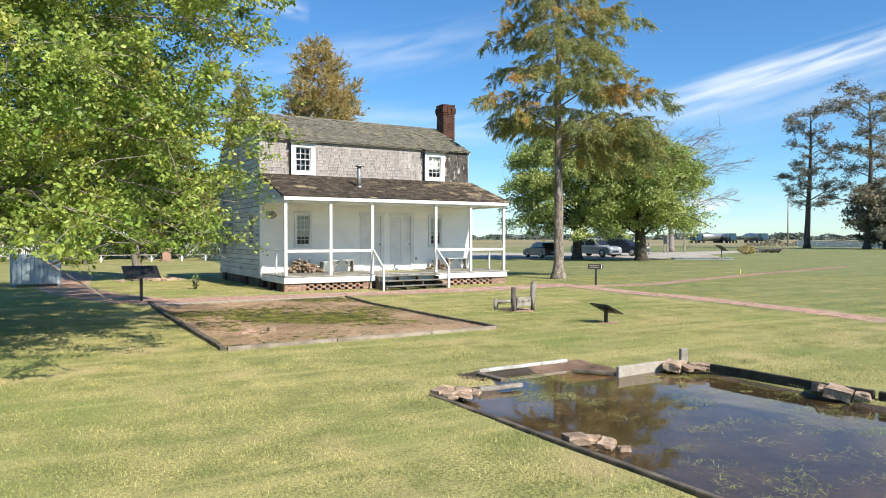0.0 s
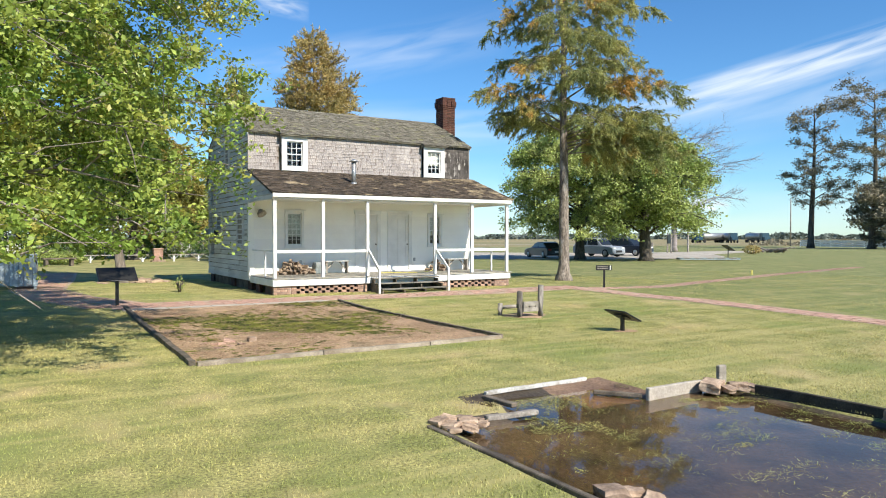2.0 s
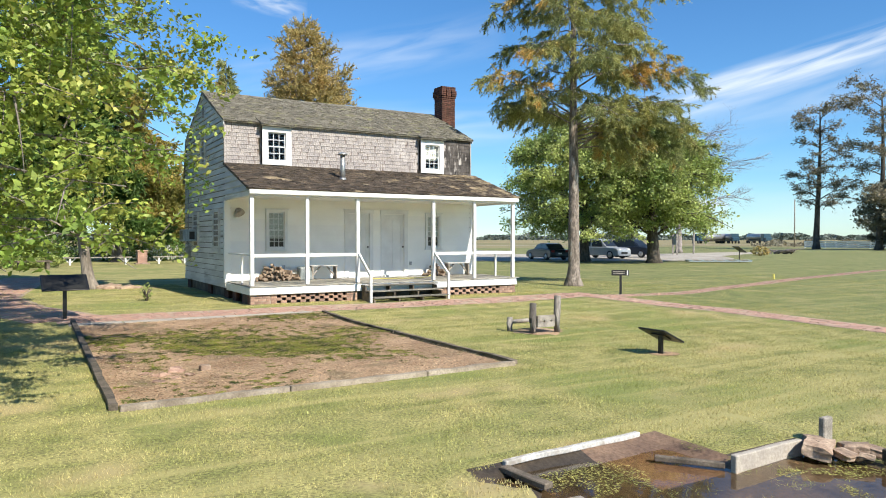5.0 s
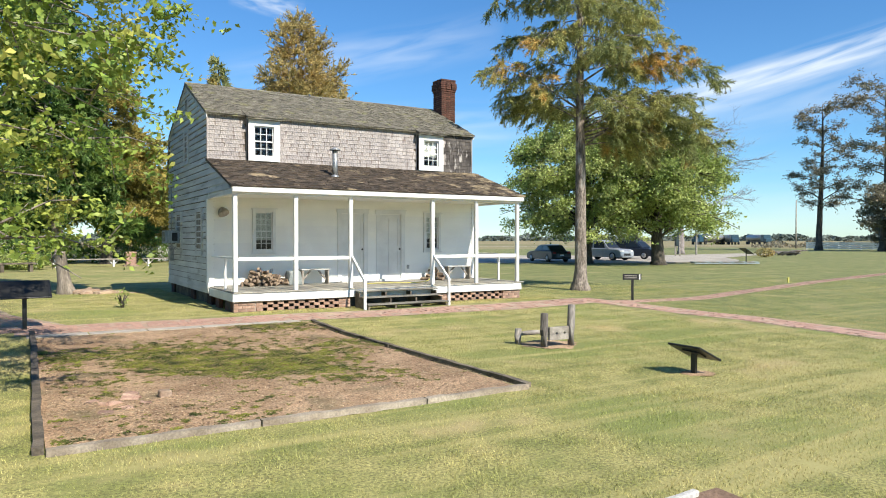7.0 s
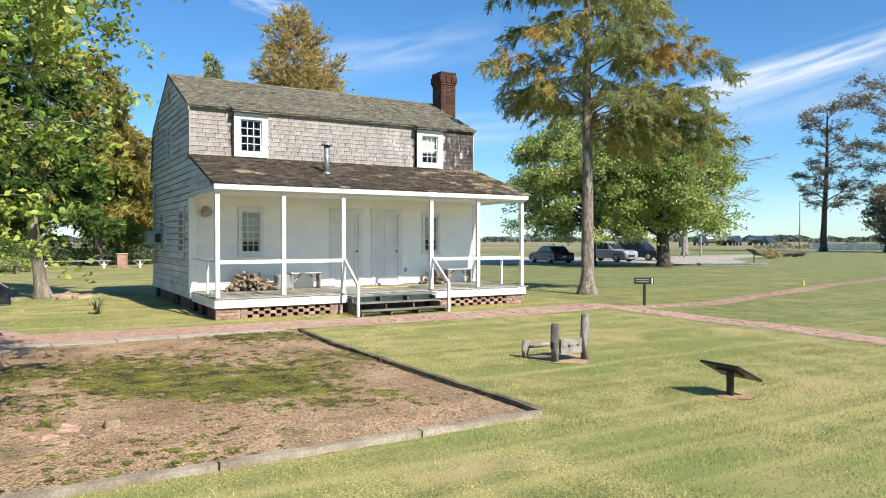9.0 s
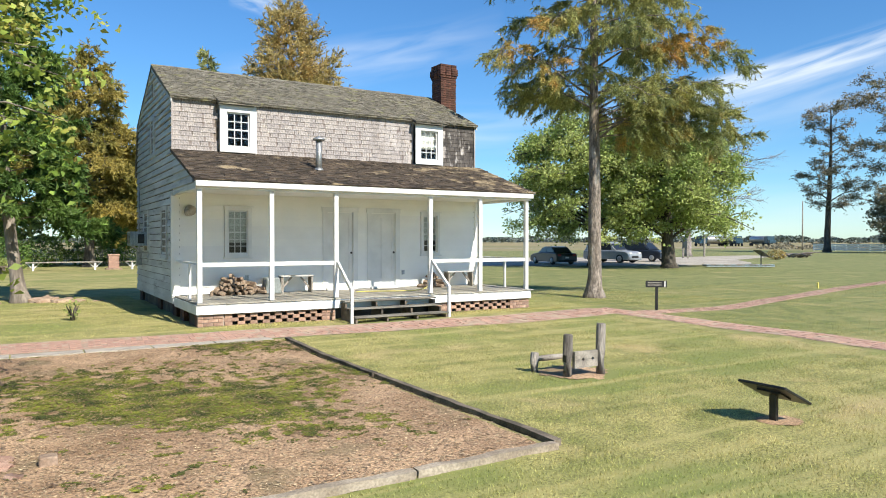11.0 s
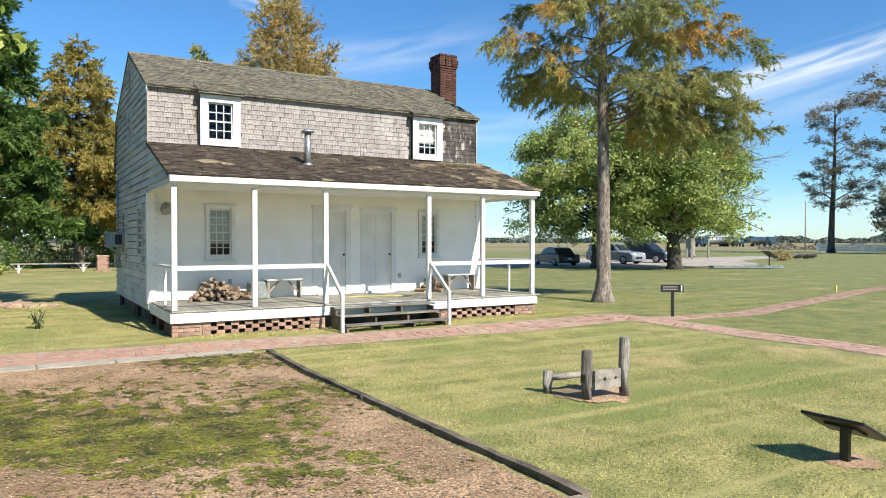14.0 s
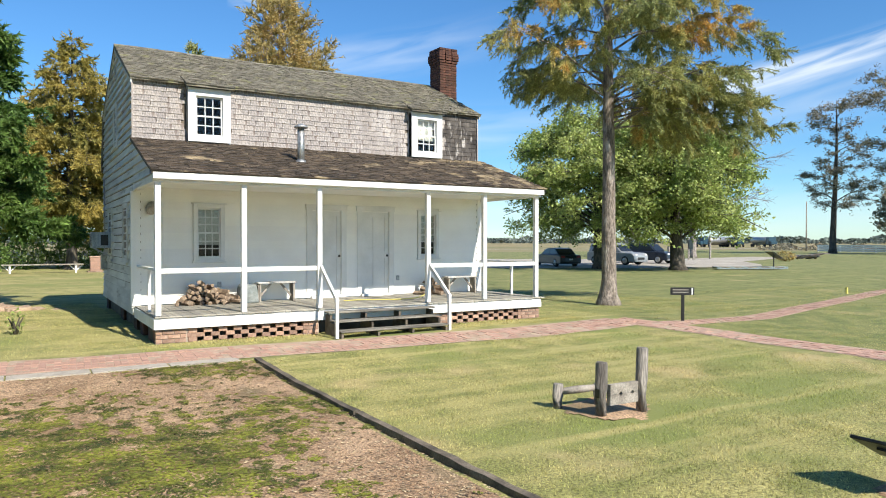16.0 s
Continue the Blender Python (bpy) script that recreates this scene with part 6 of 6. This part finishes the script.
# ---- parked cars ----
def car(at, turn, paint, length, width, height, kind_, label, group="parked cars"):
    t = thing("car", label, "car", at, turn, group)
    L, W, H = length / 2, width / 2, height
    if kind_ == "sedan":
        lower = [(-L, 0.32), (-L + 0.03, 0.72), (-L + 0.12, 0.88), (-L + 0.75, 0.92), (0.55, 0.95), (L - 0.5, 0.82), (L - 0.05, 0.66), (L, 0.34), (L - 0.1, 0.2), (-L + 0.1, 0.22)]
        cabin = [(-L + 0.55, 0.92), (-L + 1.15, H - 0.06), (-L + 1.7, H), (0.05, H - 0.01), (0.45, H - 0.1), (1.15, 0.92)]
    else:
        lower = [(-L, 0.4), (-L + 0.02, 0.98), (-L + 0.1, 1.05), (0.75, 1.05), (L - 0.35, 0.98), (L - 0.03, 0.82), (L, 0.45), (L - 0.1, 0.28), (-L + 0.1, 0.3)]
        cabin = [(-L + 0.08, 1.05), (-L + 0.3, H - 0.06), (-L + 0.8, H), (0.0, H - 0.01), (0.35, H - 0.1), (1.05, 1.05)]
    bm = bmesh.new()
    prism(bm, lower, "y", -W, W)
    part("body", bm, paint, t, bevel=0.05)
    bm = bmesh.new()
    prism(bm, cabin, "y", -W + 0.14, W - 0.14)
    for v in bm.verts:
        if v.co.z > 1.1:
            v.co.y *= 0.9
    part("cabin", bm, paint, t, bevel=0.04)
    for s in (-1, 1):
        cx = sum(p[0] for p in cabin) / len(cabin)
        for lo, hi in ((0.06, 0.46), (0.5, 0.94)):
            xa, xb = cabin[0][0] + (cabin[-1][0] - cabin[0][0]) * (lo * 0.8 + 0.1), cabin[0][0] + (cabin[-1][0] - cabin[0][0]) * (hi * 0.8 + 0.08)
            bm = bmesh.new()
            zt, zb = H - 0.12, (0.97 if kind_ == "sedan" else 1.1)
            y0, y1 = (W - 0.14) * s, (W - 0.14) * 0.91 * s
            va = [(xa - 0.1 * (lo < 0.2), y0 + 0.012 * s, zb), (xb + 0.1 * (lo > 0.2), y0 + 0.012 * s, zb), (xb - 0.12 * (lo > 0.2), y1 + 0.02 * s, zt), (xa + 0.14 * (lo < 0.2), y1 + 0.02 * s, zt)]
            vs = [bm.verts.new(p) for p in va] + [bm.verts.new((p[0], p[1] - 0.03 * s, p[2])) for p in va]
            for f in ((0, 1, 2, 3), (7, 6, 5, 4), (0, 4, 5, 1), (1, 5, 6, 2), (2, 6, 7, 3), (3, 7, 4, 0)):
                bm.faces.new([vs[i] for i in f])
            part("side_window", bm, CAR_GLASS, t)
    for (p, q), nm in (((cabin[-2], cabin[-1]), "windscreen"), ((cabin[1], cabin[0]), "rear_window")):
        bm = bmesh.new()
        s = 1 if nm == "windscreen" else -1
        a, b = Vector((p[0], 0, p[1])), Vector((q[0], 0, q[1]))
        a, b = a.lerp(b, 0.1), a.lerp(b, 0.92)
        vs = []
        for k in (0.03, 0.0):
            vs += [bm.verts.new((v.x + s * k, y, v.z + k * 0.5)) for v, y in ((b, -W + 0.22), (b, W - 0.22), (a, W - 0.3), (a, -W + 0.3))]
        for f in ((0, 1, 2, 3), (7, 6, 5, 4), (0, 4, 5, 1), (1, 5, 6, 2), (2, 6, 7, 3), (3, 7, 4, 0)):
            bm.faces.new([vs[i] for i in f])
        part(nm, bm, CAR_GLASS, t)
    r = 0.32 if kind_ == "sedan" else 0.37
    for x in (-L + 0.85, L - 0.9):
        for s in (-1, 1):
            bm = bmesh.new()
            tube(bm, [(x, s * (W - 0.2), r), (x, s * (W - 0.19), r), (x, s * (W - 0.01), r), (x, s * (W + 0.01), r)], [r * 0.9, r, r, r * 0.88], 20)
            wheel = part("wheel", bm, TYRE, t)
            bm = bmesh.new()
            tube(bm, [(x, s * W, r), (x, s * (W + 0.022), r), (x, s * (W + 0.03), r)], [r * 0.66, r * 0.62, r * 0.2], 14)
            part("rim", bm, GREY_METAL, wheel)
    for s in (-1, 1):
        one("headlight", WHITE, t, (L - 0.14, L + 0.005, s * (W - 0.32) - 0.16, s * (W - 0.32) + 0.16, 0.62 if kind_ == "sedan" else 0.76, 0.74 if kind_ == "sedan" else 0.9), bevel=0.02)
        one("tail_light", TAIL, t, (-L - 0.005, -L + 0.1, s * (W - 0.25) - 0.14, s * (W - 0.25) + 0.14, 0.66, 0.84), bevel=0.015)
    one("grille", BLACK, t, (L - 0.06, L + 0.008, -0.45, 0.45, 0.42, 0.62), bevel=0.01)
    one("bumper", GREY_METAL if kind_ != "sedan" else paint, t, (L - 0.1, L + 0.04, -W + 0.1, W - 0.1, 0.26, 0.4), bevel=0.02)
    one("number_plate", WHITE, t, (-L - 0.012, -L, -0.16, 0.16, 0.5, 0.62))


TAIL = paint_material("red_lens", (0.25, 0.012, 0.01))
car((33.9, 29.4, 0.03), 78, CAR_BLACK, 4.7, 1.8, 1.42, "sedan", "dark green-black sedan parked in tree shade")
car((40.6, 29.6, 0.03), -82, CAR_SILVER, 4.8, 1.9, 1.78, "suv", "silver sport utility vehicle parked nose forward")
car((45.6, 30.6, 0.03), -80, CAR_NAVY, 4.5, 1.85, 1.75, "suv", "dark navy sport utility vehicle parked in shade")


# ---- distance ----
def tanker(at, turn):
    t = thing("tank_truck", "dark teal tank truck with a long silver tank", "truck", at, turn, "far trucks")
    bm = bmesh.new()
    tube(bm, [(-6.1, 0, 2.2), (-6, 0, 2.2), (4.4, 0, 2.2), (4.5, 0, 2.2)], [0.9, 1.15, 1.15, 0.9], 18)
    part("tank", bm, GREY_METAL, t, "silver tank")
    one("cab", TRUCK_BLUE, t, (5.2, 7.4, -1.2, 1.2, 0.9, 3.3), (7.4, 8.6, -1.05, 1.05, 0.9, 2.0), label="dark teal cab", bevel=0.1)
    one("chassis", BLACK, t, (-6, 7.6, -0.5, 0.5, 0.7, 1.05))
    for x in (-5.2, -3.9, 4.2, 7.9):
        for s in (-1, 1):
            bm = bmesh.new()
            tube(bm, [(x, s * 0.8, 0.5), (x, s * 1.2, 0.5)], [0.5, 0.5], 14)
            part("wheel", bm, TYRE, t)


tanker((197.4, 141.9, 0.03), 180)
tanker((202.5, 138.8, 0.03), 232)
tanker((210.9, 134.0, 0.03), 240)


def white_fence():
    a, b = Vector((125, 63, 0)), Vector((116, 24, 0))
    t = thing("board_fence", "long white board fence at the far lawn edge", "fence", a, math.degrees(math.atan2((b - a).y, (b - a).x)))
    length = (b - a).length
    for i in range(int(length / 2.4) + 1):
        one("post", WHITE, t, (i * 2.4 - 0.08, i * 2.4 + 0.08, -0.08, 0.08, -0.05, 1.3))
    for z in (0.12, 0.44, 0.76, 1.06):
        one("rail", WHITE, t, (0, length, -0.13, -0.085, z, z + 0.24))


white_fence()


def pole(at, h, label):
    t = thing("utility_pole", label, "pole", at, 30)
    bm = bmesh.new()
    tube(bm, [(0, 0, -0.1), (0.1, 0, h)], [0.16, 0.1], 10)
    part("shaft", bm, OLD_WOOD, t)
    one("cross_arm", OLD_WOOD, t, (-0.9, 1.1, -0.06, 0.06, h - 0.8, h - 0.65))


pole((131, 69, 0), 9.8, "slim grey wooden utility pole beyond the fence")


def roadside():
    t = thing("notice_board", "dark notice board on two pale posts by the drive", "sign", (57.5, 36, 0.03), 55)
    for x in (-0.9, 0.9):
        one("post", OLD_WOOD, t, (x - 0.08, x + 0.08, -0.08, 0.08, -0.05, 2.3))
    one("board", BLACK, t, (-0.82, 0.82, -0.04, 0.04, 1.1, 2.1), bevel=0.01)
    for x, y, h in ((49, 31.5, 1.5), (51.5, 33, 1.3), (63, 38, 2.6)):
        ob = one("marker_post", OLD_WOOD, None, (x - 0.08, x + 0.08, y - 0.08, y + 0.08, -0.02, h), bevel=0.01)
        tagged(ob, "plain wooden marker post beside the drive", "post", "drive posts")
    t = thing("low_bridge", "low grey plank bridge over a shallow ditch", "bridge", (41.0, 17.4, 0.0), -32)
    for k in range(16):
        one("plank", OLD_WOOD if k % 3 else GREEN_BOARD, t, (-2.4 + k * 0.3, -2.12 + k * 0.3, -0.5, 0.5, 0.16, 0.21))
    for y in (-0.45, 0.4):
        one("beam", GREEN_BOARD, t, (-2.4, 2.4, y, y + 0.05, 0.06, 0.16))
    ob = one("stake", ROPE, None, (24.35, 24.43, 1.48, 1.54, -0.02, 0.24), bevel=0.006)
    tagged(ob, "short yellowish wooden stake in the lawn", "stake")
    t = thing("branch_heap", "heap of pale bare fallen branches on the lawn", "branches", (72, 33, 0))
    r = random.Random(6)
    for k in range(12):
        bm = bmesh.new()
        a = r.uniform(0, 6.3)
        d = Vector((math.cos(a), math.sin(a), r.uniform(0.0, 0.35))) * r.uniform(1.2, 2.6)
        s = Vector((r.uniform(-1.2, 1.2), r.uniform(-0.8, 0.8), 0.1))
        tube(bm, [s, s + d * 0.5 + Vector((0, 0, 0.12)), s + d], [0.14, 0.1, 0.03], 6)
        part("branch", bm, GREY_TWIG, t)
    bush(62, 28.5, 0.9, 1.0, LEAF_RUST, "small rusty shrub beside the drive", 96, 500, 0.2)


roadside()


# ---- clouds ----
def cloud_material():
    m = bpy.data.materials.new("thin_cloud")
    m.use_nodes = True
    n, l = m.node_tree.nodes, m.node_tree.links
    co = n.new("ShaderNodeTexCoord")
    mp = n.new("ShaderNodeMapping")
    mp.inputs["Scale"].default_value = (2.2, 2.6, 1)
    l.new(co.outputs["UV"], mp.inputs["Vector"])
    x = n.new("ShaderNodeTexNoise")
    x.inputs["Scale"].default_value, x.inputs["Detail"].default_value, x.inputs["Distortion"].default_value = 1.6, 4.5, 0.4
    l.new(mp.outputs["Vector"], x.inputs["Vector"])
    sep = n.new("ShaderNodeSeparateXYZ")
    l.new(co.outputs["UV"], sep.inputs["Vector"])

    def math_node(op, a, b):
        k = n.new("ShaderNodeMath")
        k.operation = op
        for s, v in zip(k.inputs, (a, b)):
            if isinstance(v, (int, float)):
                s.default_value = v
            else:
                l.new(v, s)
        return k.outputs[0]

    def hump(v, p):
        c = math_node("MULTIPLY", math_node("MULTIPLY", v, math_node("SUBTRACT", 1.0, v)), 4.0)
        return math_node("POWER", math_node("MAXIMUM", c, 0.0), p)
    edge = math_node("MULTIPLY", hump(sep.outputs["X"], 0.7), hump(sep.outputs["Y"], 1.2))
    rg = n.new("ShaderNodeMapRange")
    rg.inputs["From Min"].default_value, rg.inputs["From Max"].default_value = 0.30, 0.75
    l.new(x.outputs["Fac"], rg.inputs["Value"])
    fac = math_node("MULTIPLY", math_node("MULTIPLY", edge, rg.outputs["Result"]), 1.15)
    info = n.new("ShaderNodeObjectInfo")
    fac = math_node("MULTIPLY", fac, info.outputs["Alpha"])
    fac = math_node("MINIMUM", fac, 1.0)
    # The clouds' sunlit white is put in as emission.
    em, tr, ms = n.new("ShaderNodeEmission"), n.new("ShaderNodeBsdfTransparent"), n.new("ShaderNodeMixShader")
    em.inputs["Color"].default_value = (0.92, 0.97, 1.0, 1)
    em.inputs["Strength"].default_value = 0.80
    l.new(fac, ms.inputs["Fac"])
    l.new(tr.outputs[0], ms.inputs[1])
    l.new(em.outputs[0], ms.inputs[2])
    l.new(ms.outputs[0], n["Material Output"].inputs["Surface"])
    return m


CLOUD = cloud_material()


def cloud(az0, el0, az1, el1, thick, alpha, label):
    """A thin bank of cloud between two bearings (degrees from x, and height), far off."""
    R = 4200
    bm = bmesh.new()
    uv = bm.loops.layers.uv.new("UVMap")
    n = 16
    rows = []
    for i in range(n + 1):
        s = i / n
        az, el = az0 + (az1 - az0) * s, el0 + (el1 - el0) * s
        row = []
        for k in (-0.5, 0.5):
            e = radians(el + k * thick)
            row.append((bm.verts.new((R * math.cos(e) * math.cos(radians(az)), R * math.cos(e) * math.sin(radians(az)), R * math.sin(e))), (s, k + 0.5)))
        rows.append(row)
    for a, b in zip(rows, rows[1:]):
        f = bm.faces.new((a[0][0], b[0][0], b[1][0], a[1][0]))
        for lp, c in zip(f.loops, (a[0][1], b[0][1], b[1][1], a[1][1])):
            lp[uv].uv = c
    me = bpy.data.meshes.new("cloud")
    bm.to_mesh(me)
    bm.free()
    me.materials.append(CLOUD)
    ob = new("cloud", me)
    ob.color = (1, 1, 1, alpha)
    ob.visible_shadow = False
    tagged(ob, label, "cloud", "clouds", "structure")


cloud(48, 8.7, 20, 15.0, 3.3, 0.85, "long white streak of high cloud")
cloud(50, 7.0, 20, 12.5, 6.0, 0.25, "faint veil of high cloud")
cloud(78, 12.0, 54, 16.5, 4.5, 0.28, "faint wisp of high cloud")
cloud(82, 8.0, 44, 9.5, 5.0, 0.3, "faint wisp of high cloud")
cloud(76, 18.5, 70, 17.5, 2.0, 0.5, "small pale wisp of cloud")
# Glowing sheet that whitens the low sky as painted haze.
cloud(112, 0.6, 6, 0.6, 12.0, 0.42, "pale glowing sheet painted as haze near the horizon")
cloud(41, 2.6, 37, 2.4, 1.6, 1.1, "small white cloud low over the fields")
